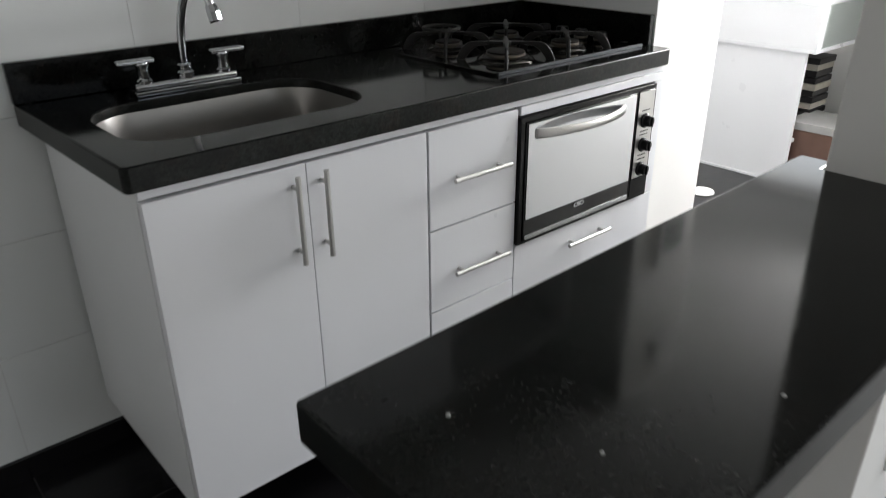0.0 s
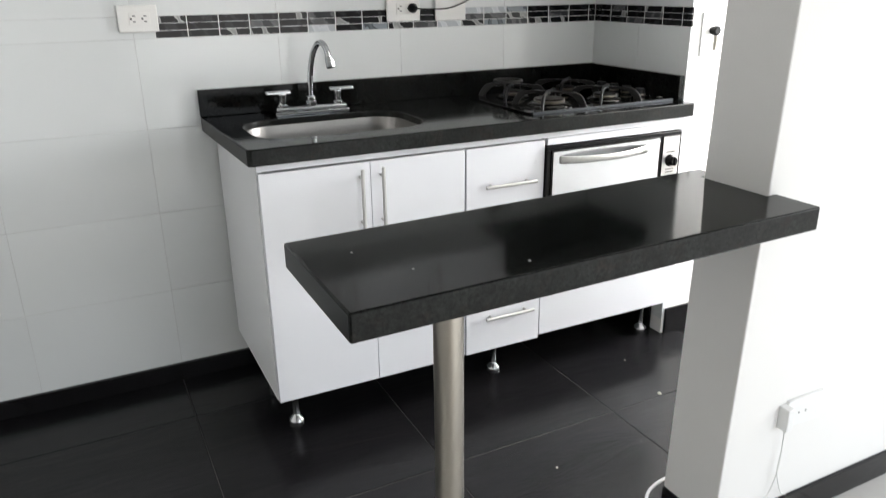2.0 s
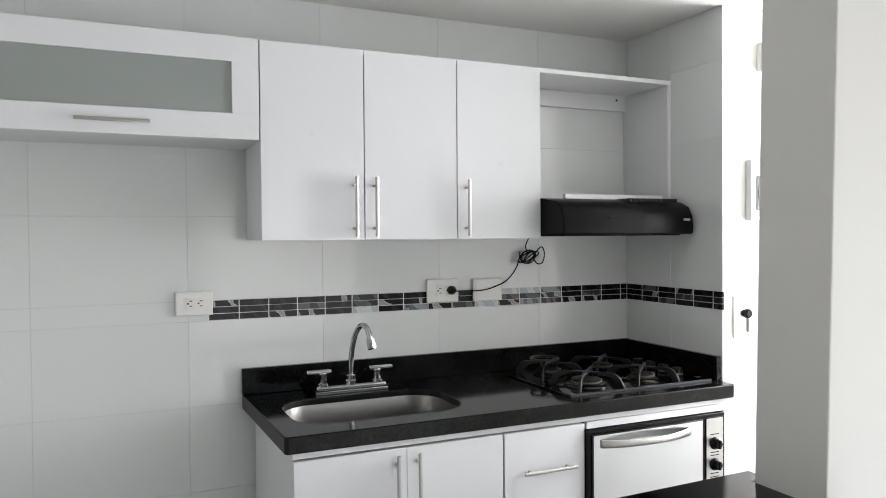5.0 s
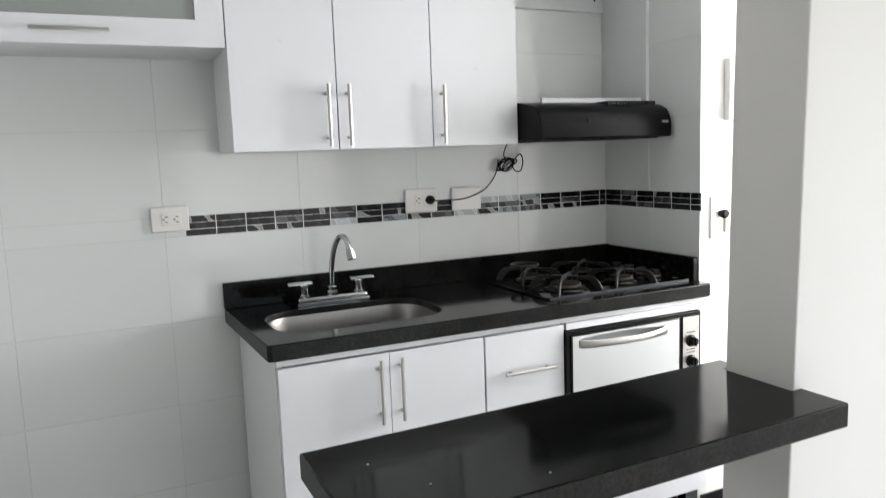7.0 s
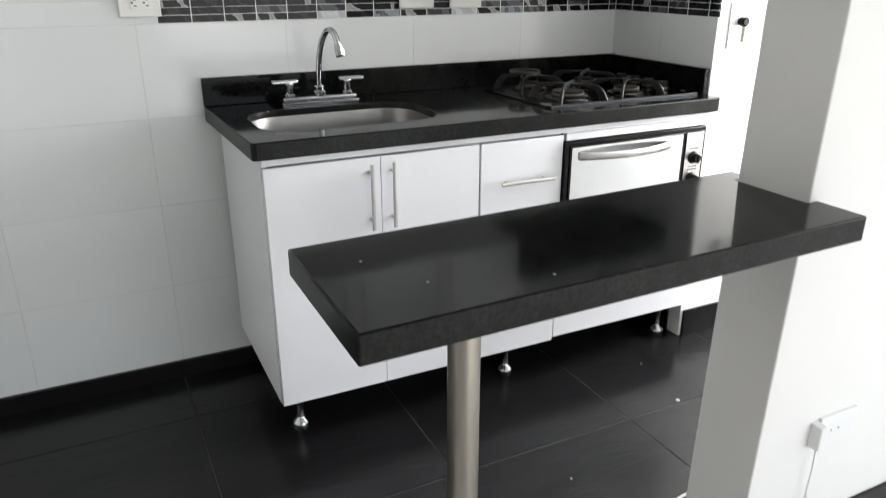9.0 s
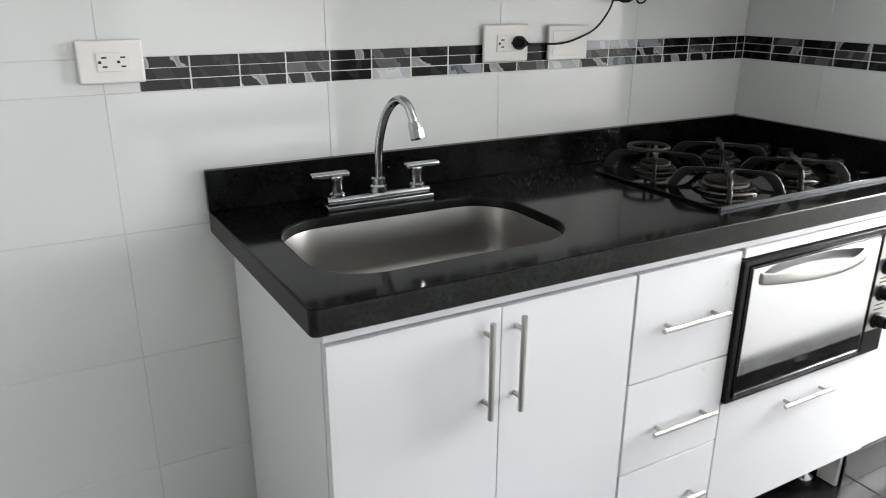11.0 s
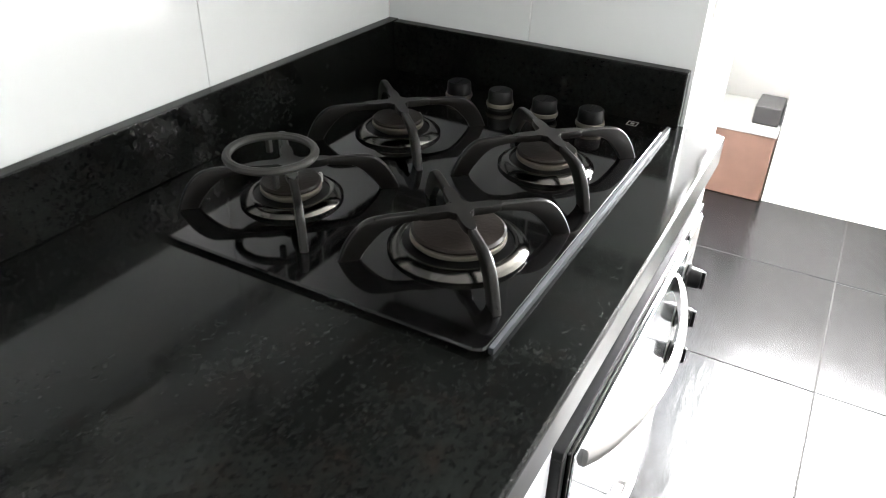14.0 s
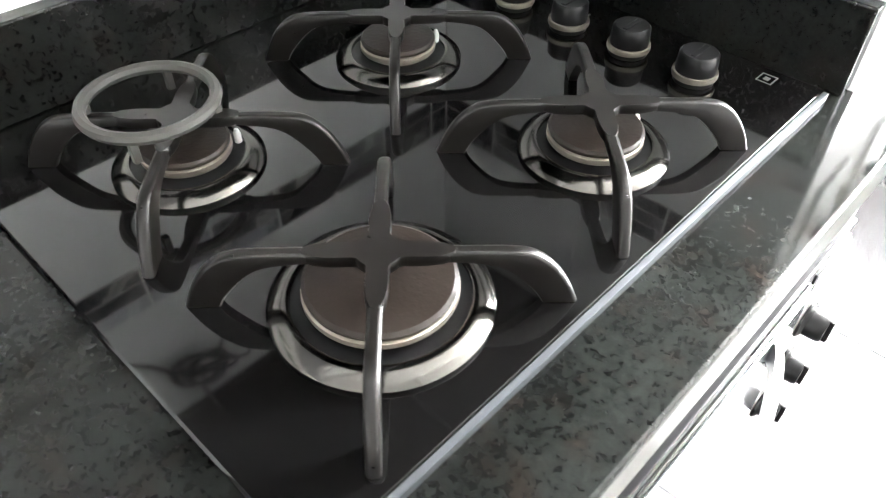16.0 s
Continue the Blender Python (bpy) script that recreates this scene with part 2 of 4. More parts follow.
def finish(name, bm, mat, parent=None, smooth=False, origin=None):
    """A mesh object with its origin at its own middle, under parent if one is given."""
    bmesh.ops.recalc_face_normals(bm, faces=bm.faces)
    me = bpy.data.meshes.new(name)
    lo = Vector([min(v.co[i] for v in bm.verts) for i in range(3)])
    hi = Vector([max(v.co[i] for v in bm.verts) for i in range(3)])
    mid = Vector(origin) if origin else Vector(((lo.x + hi.x) / 2, (lo.y + hi.y) / 2, lo.z))
    bmesh.ops.translate(bm, verts=bm.verts, vec=-mid)
    for f in bm.faces:
        f.smooth = smooth
    bm.to_mesh(me)
    bm.free()
    me.materials.append(mat)
    if smooth:
        me.set_sharp_from_angle(angle=radians(40))
        for p in me.polygons:
            p.use_smooth = max(abs(c) for c in p.normal) < 0.9995
    ob = new(name, me)
    PLACE[ob] = mid
    ob.location = mid - (PLACE[parent] if parent else Vector())
    ob.parent = parent
    return ob


def thing(name, x, y, z, label, category, group="", kind=""):
    ob = new(name)
    ob.location = (x, y, z)
    ob.empty_display_size = 0.05
    PLACE[ob] = Vector((x, y, z))
    return tagged(ob, label, category, group, kind)


def add_box(bm, x0, x1, y0, y1, z0, z1, bevel=0.0, seg=2):
    made = bmesh.ops.create_cube(bm, size=1.0)["verts"]
    bmesh.ops.transform(bm, matrix=Matrix.Translation(((x0 + x1) / 2, (y0 + y1) / 2, (z0 + z1) / 2)) @ Matrix.Diagonal((x1 - x0, y1 - y0, z1 - z0, 1)), verts=made)
    if bevel:
        edges = list({e for v in made for e in v.link_edges})
        bmesh.ops.bevel(bm, geom=edges, offset=bevel, segments=seg, affect="EDGES", profile=0.5)


def box(name, x0, x1, y0, y1, z0, z1, mat, parent=None, bevel=0.0015, seg=2):
    bm = bmesh.new()
    add_box(bm, x0, x1, y0, y1, z0, z1, bevel, seg)
    return finish(name, bm, mat, parent, smooth=bevel > 0)


def boxes(name, spans, mat, parent=None, bevel=0.0015):
    bm = bmesh.new()
    for s in spans:
        add_box(bm, *s, bevel)
    return finish(name, bm, mat, parent, smooth=bevel > 0)


def lathe(bm, profile, m=Matrix(), n=32):
    """Turns (radius, height) pairs about z."""
    rings = []
    for r, h in profile:
        rings.append([bm.verts.new(m @ Vector((r * math.cos(2 * math.pi * k / n), r * math.sin(2 * math.pi * k / n), h))) for k in range(n)])
    for a, b in zip(rings, rings[1:]):
        for k in range(n):
            bm.faces.new((a[k], a[(k + 1) % n], b[(k + 1) % n], b[k]))
    bm.faces.new(rings[0][::-1])
    bm.faces.new(rings[-1])


def tube(bm, points, radius, n=12, closed=False, radii=None, flat=1.0):
    """A round bar along the points."""
    pts = [Vector(p) for p in points]
    rings, side = [], None
    count = len(pts)
    for i, p in enumerate(pts):
        a = pts[(i - 1) % count] if closed or i else p
        b = pts[(i + 1) % count] if closed or i < count - 1 else p
        d = (b - a).normalized()
        if side is None:
            side = d.cross(Vector((0, 0, 1)) if abs(d.z) < 0.9 else Vector((1, 0, 0))).normalized()
        side = (side - d * side.dot(d)).normalized()
        up = side.cross(d)
        r = radii[i] if radii else radius
        rings.append([bm.verts.new(p + side * (r * flat * math.cos(2 * math.pi * k / n)) + up * (r * math.sin(2 * math.pi * k / n))) for k in range(n)])
    pairs = list(zip(rings, rings[1:])) + ([(rings[-1], rings[0])] if closed else [])
    for a, b in pairs:
        for k in range(n):
            bm.faces.new((a[k], a[(k + 1) % n], b[(k + 1) % n], b[k]))
    if not closed:
        bm.faces.new(rings[0][::-1])
        bm.faces.new(rings[-1])


def smooth_path(points, steps=8):
    """Catmull-Rom through the points."""
    p = [Vector(q) for q in points]
    p = [2 * p[0] - p[1]] + p + [2 * p[-1] - p[-2]]
    out = []
    for i in range(1, len(p) - 2):
        for s in range(steps):
            t = s / steps
            out.append(0.5 * ((2 * p[i]) + (p[i + 1] - p[i - 1]) * t + (2 * p[i - 1] - 5 * p[i] + 4 * p[i + 1] - p[i + 2]) * t * t + (3 * p[i] - p[i - 1] - 3 * p[i + 1] + p[i + 2]) * t ** 3))
    out.append(p[-2])
    return out


def rounded_rect(x0, x1, y0, y1, r, n=8):
    pts = []
    for cx, cy, a in ((x1 - r, y1 - r, 0), (x0 + r, y1 - r, 90), (x0 + r, y0 + r, 180), (x1 - r, y0 + r, 270)):
        for k in range(n + 1):
            t = radians(a + 90 * k / n)
            pts.append((cx + r * math.cos(t), cy + r * math.sin(t)))
    return pts


def plate_with_holes(bm, outer, holes, z0, z1):
    """A slab with through holes, from outlines in plan."""
    edges = []
    for loop in [outer] + holes:
        vs = [bm.verts.new((x, y, z1)) for x, y in loop]
        edges += [bm.edges.new((vs[i], vs[(i + 1) % len(vs)])) for i in range(len(vs))]
    faces = [f for f in bmesh.ops.triangle_fill(bm, use_beauty=True, use_dissolve=False, edges=edges)["geom"] if isinstance(f, bmesh.types.BMFace)]
    low = bmesh.ops.extrude_face_region(bm, geom=faces, use_keep_orig=True)["geom"]
    bmesh.ops.translate(bm, verts=[v for v in low if isinstance(v, bmesh.types.BMVert)], vec=(0, 0, z0 - z1))
    return edges


def honed_sides(ob):
    """The sawn edges of a slab keep a duller, greyer finish than its polished face."""
    ob.data.materials.append(GRANITE_EDGE)
    for p in ob.data.polygons:
        p.material_index = 1 if abs(p.normal.z) < 0.5 else 0


def bar_handle(parent, centre, along, length, reach, radius=0.0055):
    """A round steel bar on two posts that stand off the front (towards -y)."""
    c, a = Vector(centre), Vector(along)
    bm = bmesh.new()
    out = Vector((0, -reach, 0))
    tube(bm, [c - a * length / 2 + out, c - a * (length / 2 - 0.001) + out, c + a * (length / 2 - 0.001) + out, c + a * length / 2 + out], radius, 14)
    for s in (-0.36, 0.36):
        p = c + a * length * s
        tube(bm, [p + Vector((0, 0.0005, 0)), p + out], radius * 0.8, 10)
    return finish("handle", bm, SATIN, parent, smooth=True)


# ---- setting ----
H = 2.19
L = 1.541
WING_Y = -0.515
BAR_Y0, BAR_Y1 = -1.569, -1.243
LIV_Y = -1.465
floor = tagged(box("floor", -1.8, 3.9, LIV_Y, 1.2, -0.12, -0.0018, DARK_GROUT, None, 0), "dark grout bed under black slate-look floor tiles", "floor", kind="structure")
floor_living = tagged(box("floor_living_room", -1.8, 4.0, -3.8, LIV_Y, -0.12, 0.009, GROUT, None, 0), "grout bed under pale glossy living room floor tiles", "floor", kind="structure")
wall_back = tagged(box("wall_back", -1.8, L, 0.0014, 0.16, 0, H, GROUT, None, 0), "kitchen wall faced with glossy white ceramic tiles", "wall", kind="structure")
wall_wing = tagged(box("wall_wing", L + 0.0014, 1.90, WING_Y, 1.2, 0, H, WALL_PAINT, None, 0.003), "thick white wall end beside the cooker", "wall", kind="structure")
wall_left = tagged(box("wall_left", -1.95, -1.8, -3.95, 0.16, 0, H, WALL_PAINT, None, 0), "plain white painted wall", "wall", kind="structure")
wall_living = tagged(box("wall_living", 0.842, 4.0, LIV_Y, -1.30, 0, H, WALL_PAINT, None, 0.004), "white painted partition wall end carrying the bar top", "wall", kind="structure")
for v in wall_living.data.vertices:
    if v.co.x < 0:
        v.co.x += 0.020 * (v.co.z - 0.9)
    if v.co.z > 1.0 and v.co.y < 0:
        v.co.y -= 0.012
wall_study_end = tagged(box("wall_study_end", 1.90, 3.90, 1.2, 1.35, 0, H, WALL_PAINT, None, 0), "plain white painted wall", "wall", kind="structure")
ceiling = tagged(box("ceiling", -1.95, 4.15, -3.95, 1.35, H, H + 0.12, CEIL_PAINT, None, 0), "matt white painted ceiling", "ceiling", kind="structure")


def window_wall(name, axis, at, thick, a0, a1, opening, label):
    """A wall with one window opening. axis: the way it faces."""
    w0, w1, z0, z1 = opening
    spans = [(a0, w0, 0, H), (w1, a1, 0, H), (w0, w1, 0, z0), (w0, w1, z1, H)]
    bm = bmesh.new()
    for s0, s1, b, t in spans:
        if s1 - s0 < 0.001 or t - b < 0.001:
            continue
        if axis == "y":
            add_box(bm, s0, s1, at - thick, at, b, t)
        else:
            add_box(bm, at, at + thick, s0, s1, b, t)
    return tagged(finish(name, bm, WALL_PAINT), label, "wall", kind="structure")


def window_frame(name, axis, at, opening):
    w0, w1, z0, z1 = opening
    bm = bmesh.new()
    mid = (w0 + w1) / 2
    for s0, s1, b, t in ((w0, w0 + 0.04, z0, z1), (w1 - 0.04, w1, z0, z1), (mid - 0.025, mid + 0.025, z0 + 0.04, z1 - 0.04), (w0 + 0.04, w1 - 0.04, z0, z0 + 0.04), (w0 + 0.04, w1 - 0.04, z1 - 0.04, z1)):
        if axis == "y":
            add_box(bm, s0, s1, at - 0.1, at - 0.06, b, t, 0.003)
        else:
            add_box(bm, at + 0.06, at + 0.1, s0, s1, b, t, 0.003)
    return tagged(finish(name, bm, WHITE_PLASTIC), "white window frame", "window", kind="structure")


WIN1, WIN2, WIN3 = (0.25, 3.75, 0.04, 1.92), (-3.5, -1.8, 0.5, 2.05), (-0.45, 0.75, 1.14, 2.12)
window_wall("wall_front", "y", -3.8, 0.15, -1.8, 4.0, WIN1, "white living room wall with a wide window")
window_frame("window_1", "y", -3.8, WIN1)
# side window out of view, added to let more light into the living room
window_wall("wall_side", "x", 4.0, 0.15, -3.95, -1.465, WIN2, "white living room wall with an added window out of view")
window_frame("added_window_2", "x", 4.0, WIN2)
window_wall("wall_far", "x", 3.28, 0.15, -1.30, -0.560, (-1.295, -0.60, 0.88, 2.02), "white wall with the kitchen window across the passage")
window_frame("window_4", "x", 3.28, (-1.295, -0.60, 0.88, 2.02))
tagged(box("wall_return", 3.43, 3.90, -0.69, -0.560, 0, H, WALL_PAINT, None, 0), "plain white painted wall", "wall", kind="structure")
window_wall("wall_study", "x", 3.9, 0.15, -0.69, 1.35, WIN3, "white study wall with a window over the desk")
window_frame("window_3", "x", 3.9, WIN3)

# ---- base cabinet ----
FRONT = -0.565
base = thing("base_cabinet", 0.79, -0.28, 0, "white lacquered base unit with steel bar handles and chrome legs", "kitchen cabinet")
boxes("carcass", [(0.040, 0.056, -0.546, -0.02, 0.150, 0.853), (0.056, 0.936, -0.545, -0.02, 0.150, 0.166), (0.056, 0.936, -0.035, -0.02, 0.166, 0.853),
                  (0.640, 0.656, -0.545, -0.035, 0.166, 0.834), (0.60, 1.538, -0.545, -0.05, 0.837, 0.8535), (0.926, 0.934, -0.545, -0.035, 0.166, 0.836),
                  (0.944, 1.538, -0.545, -0.035, 0.160, 0.176), (1.522, 1.538, -0.545, -0.035, 0.177, 0.836), (0.944, 1.522, -0.50, -0.035, 0.462, 0.474)], CARCASS, base, 0.0008)
box("rail", 0.040, 1.538, FRONT + 0.004, -0.5462, 0.836, 0.8535, LACQUER, base, 0.001)
box("rail", 0.944, 1.538, FRONT, -0.5462, 0.813, 0.8345, LACQUER, base, 0.001)
box("rail", 1.493, 1.538, FRONT, -0.5462, 0.476, 0.812, LACQUER, base, 0.001)
for x0, x1, hx in ((0.042, 0.3514, 0.321), (0.3526, 0.650, 0.383)):
    d = box("door", x0, x1, FRONT, -0.5465, 0.150, 0.831, LACQUER, base, 0.0015)
    bar_handle(d, (hx, FRONT, 0.726), (0, 0, 1), 0.180, 0.022)
for x0, x1, z0, z1, hx, hz, push in ((0.656, 0.934, 0.598, 0.831, 0.803, 0.711, 0.0), (0.656, 0.934, 0.386, 0.5945, 0.808, 0.477, 0.0), (0.656, 0.934, 0.150, 0.3825, 0.808, 0.272, 0.0), (0.937, 1.536, 0.160, 0.472, 1.224, 0.420, 0.0)):
    d = box("drawer_front", x0, x1, FRONT - push, -0.5465 - push, z0, z1, LACQUER, base, 0.0015)
    bar_handle(d, (hx, FRONT - push, hz), (1, 0, 0), 0.180, 0.022)


def cabinet_leg(x, y):
    bm = bmesh.new()
    lathe(bm, [(0.026, 0.0), (0.027, 0.004), (0.024, 0.014), (0.013, 0.024), (0.011, 0.03), (0.011, 0.10), (0.019, 0.112), (0.026, 0.118), (0.027, 0.1495)], Matrix.Translation((x, y, 0)), 20)
    return finish("leg", bm, CHROME, base, smooth=True)


for x in (0.115, 0.83, 1.50):
    cabinet_leg(x, -0.445)
    cabinet_leg(x, -0.12)

# ---- counter ----
counter = thing("countertop", 0.77, -0.29, 0.855, "polished black granite worktop with low upstand", "countertop")
bm = bmesh.new()
SINK = (0.079, 0.592, -0.484, -0.160)
outer = rounded_rect(0.0, 1.5385, -0.577, -0.0015, 0.012, 4)
plate_with_holes(bm, outer, [rounded_rect(*SINK, 0.105, 10)[::-1]], 0.8545, 0.900)
for v in bm.verts:
    if v.co.x < 0.05:
        v.co.x += -0.031 * v.co.y
lip = [e for e in bm.edges if len(e.link_faces) == 2 and e.calc_face_angle(0) > 1.2 and abs(e.verts[0].co.z - e.verts[1].co.z) < 1e-5]
bmesh.ops.bevel(bm, geom=lip, offset=0.004, segments=3, affect="EDGES", profile=0.5)
honed_sides(finish("slab", bm, GRANITE, counter, smooth=True))
box("upstand", 0.0, 1.5385, -0.021, -0.0015, 0.9005, 0.985, GRANITE, counter, 0.002)
box("upstand", 1.5185, 1.5385, -0.511, -0.0215, 0.9005, 0.984, GRANITE, counter, 0.002)


def sink_bowl():
    s = thing("kitchen_sink", 0.336, -0.308, 0.742, "undermount brushed stainless steel sink bowl in the granite", "sink")
    bm = bmesh.new()
    cx, cy = (SINK[0] + SINK[1]) / 2, (SINK[2] + SINK[3]) / 2
    hw, hd = (SINK[1] - SINK[0]) / 2, (SINK[3] - SINK[2]) / 2
    loops = []
    for grow, r, z in ((0.010, 0.105, 0.8795), (-0.0015, 0.1035, 0.8795), (-0.003, 0.102, 0.876), (-0.005, 0.098, 0.82), (-0.007, 0.088, 0.782), (-0.013, 0.084, 0.765), (-0.025, 0.075, 0.752), (-0.042, 0.06, 0.745), (-0.085, 0.03, 0.742)):
        loops.append([bm.verts.new((x, y, z)) for x, y in rounded_rect(cx - hw - grow, cx + hw + grow, cy - hd - grow, cy + hd + grow, r, 10)])
    for a, b in zip(loops, loops[1:]):
        for k in range(len(a)):
            bm.faces.new((a[k], a[(k + 1) % len(a)], b[(k + 1) % len(b)], b[k]))
    bm.faces.new(loops[-1])
    finish("bowl", bm, SINK_STEEL, s, smooth=True)
    bm = bmesh.new()
    m = Matrix.Translation((0.345, -0.312, 0.7415))
    lathe(bm, [(0.038, 0.0006), (0.052, 0.001), (0.055, 0.003), (0.051, 0.0045), (0.043, 0.0028), (0.036, 0.0012)], m, 36)
    finish("drain_ring", bm, POST_STEEL, s, smooth=True)
    bm = bmesh.new()
    lathe(bm, [(0.035, 0.0014), (0.030, 0.0016), (0.024, 0.0020), (0.014, 0.0026), (0.011, 0.0070), (0.005, 0.0095)], m, 24)
    finish("strainer", bm, BURNER_CAP, s, smooth=True)


sink_bowl()


def faucet():
    f = thing("kitchen_faucet", 0.335, -0.100, 0.9, "chrome two-handle kitchen faucet with gooseneck spout", "faucet")
    bm = bmesh.new()
    add_box(bm, 0.211, 0.454, -0.136, -0.084, 0.9005, 0.911, 0.002)
    add_box(bm, 0.215, 0.450, -0.130, -0.088, 0.911, 0.926, 0.006, 3)
    finish("body", bm, CHROME, f, smooth=True)
    for x, x0, x1 in ((0.241, 0.187, 0.268), (0.424, 0.397, 0.478)):
        m = Matrix.Translation((x, -0.110, 0.925))
        bm = bmesh.new()
        lathe(bm, [(0.0175, 0.0), (0.0175, 0.006), (0.0135, 0.010), (0.0125, 0.032), (0.016, 0.039), (0.015, 0.044)], m, 20)
        add_box(bm, x0, x1, -0.120, -0.100, 0.966, 0.977, 0.004, 3)
        finish("lever", bm, CHROME, f, smooth=True)
    bm = bmesh.new()
    lathe(bm, [(0.019, 0.0), (0.019, 0.012), (0.0155, 0.016), (0.0155, 0.028), (0.0125, 0.031)], Matrix.Translation((0.334, -0.110, 0.925)), 24)
    finish("collar", bm, CHROME, f, smooth=True)
    d = Vector((0.29, -0.957, 0)).normalized()
    bend = ((0.0, 0.950), (0.001, 0.985), (0.005, 1.022), (0.014, 1.057), (0.029, 1.090), (0.050, 1.114), (0.073, 1.123), (0.093, 1.115), (0.106, 1.094), (0.110, 1.080))
    a = smooth_path([(0.334 + d.x * off, -0.110 + d.y * off, z) for off, z in bend], 3)
    bm = bmesh.new()
    tube(bm, a, 0.0090, 16)
    finish("spout", bm, CHROME, f, smooth=True)
    tip = Vector(a[-1])
    bm = bmesh.new()
    tube(bm, [tip + Vector((0, 0, 0.004)), tip + Vector((0.002, -0.004, -0.010)), tip + Vector((0.004, -0.007, -0.026)), tip + Vector((0.0045, -0.008, -0.030))], 0.0135, 8, radii=[0.0125, 0.0145, 0.0145, 0.013])
    finish("aerator", bm, CHROME, f, smooth=False)


faucet()

# ---- oven ----
oven = thing("oven", 1.223, -0.55, 0.478, "built-in electric oven with mirrored glass door and black trim", "oven")
OX0, OX1, OZ0, OZ1 = 0.936, 1.490, 0.478, 0.810
boxes("trim", [(OX0, OX1, -0.575, -0.5465, OZ1 - 0.012, OZ1), (OX0, OX1, -0.575, -0.5465, OZ0, OZ0 + 0.010), (OX0, OX0 + 0.014, -0.575, -0.5465, OZ0 + 0.010, OZ1 - 0.012), (OX1 - 0.007, OX1, -0.575, -0.5465, OZ0 + 0.010, OZ1 - 0.012), (1.395, 1.406, -0.575, -0.5465, OZ0 + 0.010, OZ1 - 0.012)], BLACK_PLASTIC, oven, 0.0015)
box("cavity", 0.952, 1.486, -0.546, -0.08, 0.480, 0.806, BLACK_PLASTIC, oven, 0.001)
odoor = box("door", 0.951, 1.394, -0.579, -0.547, 0.4885, 0.7975, HOB_GLASS, oven, 0.002)
box("glass", 0.956, 1.389, -0.5815, -0.5792, 0.546, 0.793, OVEN_GLASS, odoor, 0.0006)
box("strip", 0.956, 1.389, -0.5815, -0.5792, 0.490, 0.503, CHROME, odoor, 0.0006)
boxes("badge", [(1.150, 1.186, -0.5812, -0.5792, 0.529, 0.5315), (1.150, 1.186, -0.5812, -0.5792, 0.538, 0.5405), (1.147, 1.151, -0.5812, -0.5792, 0.5305, 0.539), (1.185, 1.189, -0.5812, -0.5792, 0.5305, 0.539), (1.160, 1.176, -0.5812, -0.5792, 0.533, 0.537)], CHROME, odoor, 0.0)
bm = bmesh.new()
bows = []
for k in range(25):
    u = k / 24
    swell = math.sin(math.pi * u) ** 0.75
    x, y, hh = 0.982 + 0.352 * u, -0.5822 - 0.040 * swell, 0.0125 - 0.0025 * swell
    bows.append([bm.verts.new((x, y + dy, 0.766 + dz * hh)) for dy, dz in ((0.0045, 1.0), (-0.002, 1.0), (-0.0045, 0.7), (-0.0052, 0.0), (-0.0045, -0.7), (-0.002, -1.0), (0.0045, -1.0))])
for u, v in zip(bows, bows[1:]):
    for k in range(7):
        bm.faces.new((u[k], u[(k + 1) % 7], v[(k + 1) % 7], v[k]))
bm.faces.new(bows[0])
bm.faces.new(bows[-1][::-1])
finish("handle", bm, SATIN, odoor, smooth=True)
panel = box("control_panel", 1.4065, 1.4825, -0.577, -0.547, 0.4885, 0.7975, BLACK_PLASTIC, oven, 0.001)
box("panel_plate", 1.4085, 1.4805, -0.5785, -0.5772, 0.545, 0.7955, SATIN, panel, 0.0005)
for z in (0.712, 0.642, 0.570):
    bm = bmesh.new()
    m = Matrix.Translation((1.443, -0.5785, z)) @ Matrix.Rotation(radians(90), 4, "X")
    lathe(bm, [(0.021, 0.0003), (0.021, 0.003), (0.016, 0.006), (0.0150, 0.020), (0.013, 0.023)], m, 24)
    add_box(bm, 1.4395, 1.4465, -0.606, -0.5985, z - 0.014, z + 0.014, 0.0015)
    finish("knob", bm, BLACK_PLASTIC, oven, smooth=True)
    for dz in (-0.030, 0.030):
        box("mark", 1.424, 1.462, -0.5789, -0.5784, z + dz - 0.0015, z + dz + 0.0015, BLACK_PLASTIC, panel, 0)

# ---- hob ----
hob = thing("gas_hob", 1.215, -0.288, 0.9, "black glass four-burner gas hob with cast iron pan supports", "hob")
bm = bmesh.new()
HOB = (0.917, 1.508, -0.4991, -0.100)
loops = [[bm.verts.new((x, y, z)) for x, y in rounded_rect(HOB[0] + g, HOB[1] - g, HOB[2] + g, HOB[3] - g, 0.012 - g * 0.5, 5)] for g, z in ((0.002, 0.9004), (0.0, 0.902), (0.0, 0.9055), (0.0018, 0.9072))]
for a, b in zip(loops, loops[1:]):
    for k in range(len(a)):
        bm.faces.new((a[k], a[(k + 1) % len(a)], b[(k + 1) % len(b)], b[k]))
bm.faces.new(loops[-1])
bm.faces.new(loops[0][::-1])
finish("glass", bm, HOB_GLASS, hob, smooth=True)
box("edge_trim", 0.926, 1.503, -0.5042, -0.4993, 0.9003, 0.9078, TRIM_STEEL, hob, 0.0003)
GLASS_Z = 0.9073
BURNERS = [(1.058, -0.398, 0.0505, 0.074), (1.288, -0.400, 0.0385, 0.061), (1.052, -0.183, 0.0350, 0.059), (1.279, -0.183, 0.0350, 0.059)]


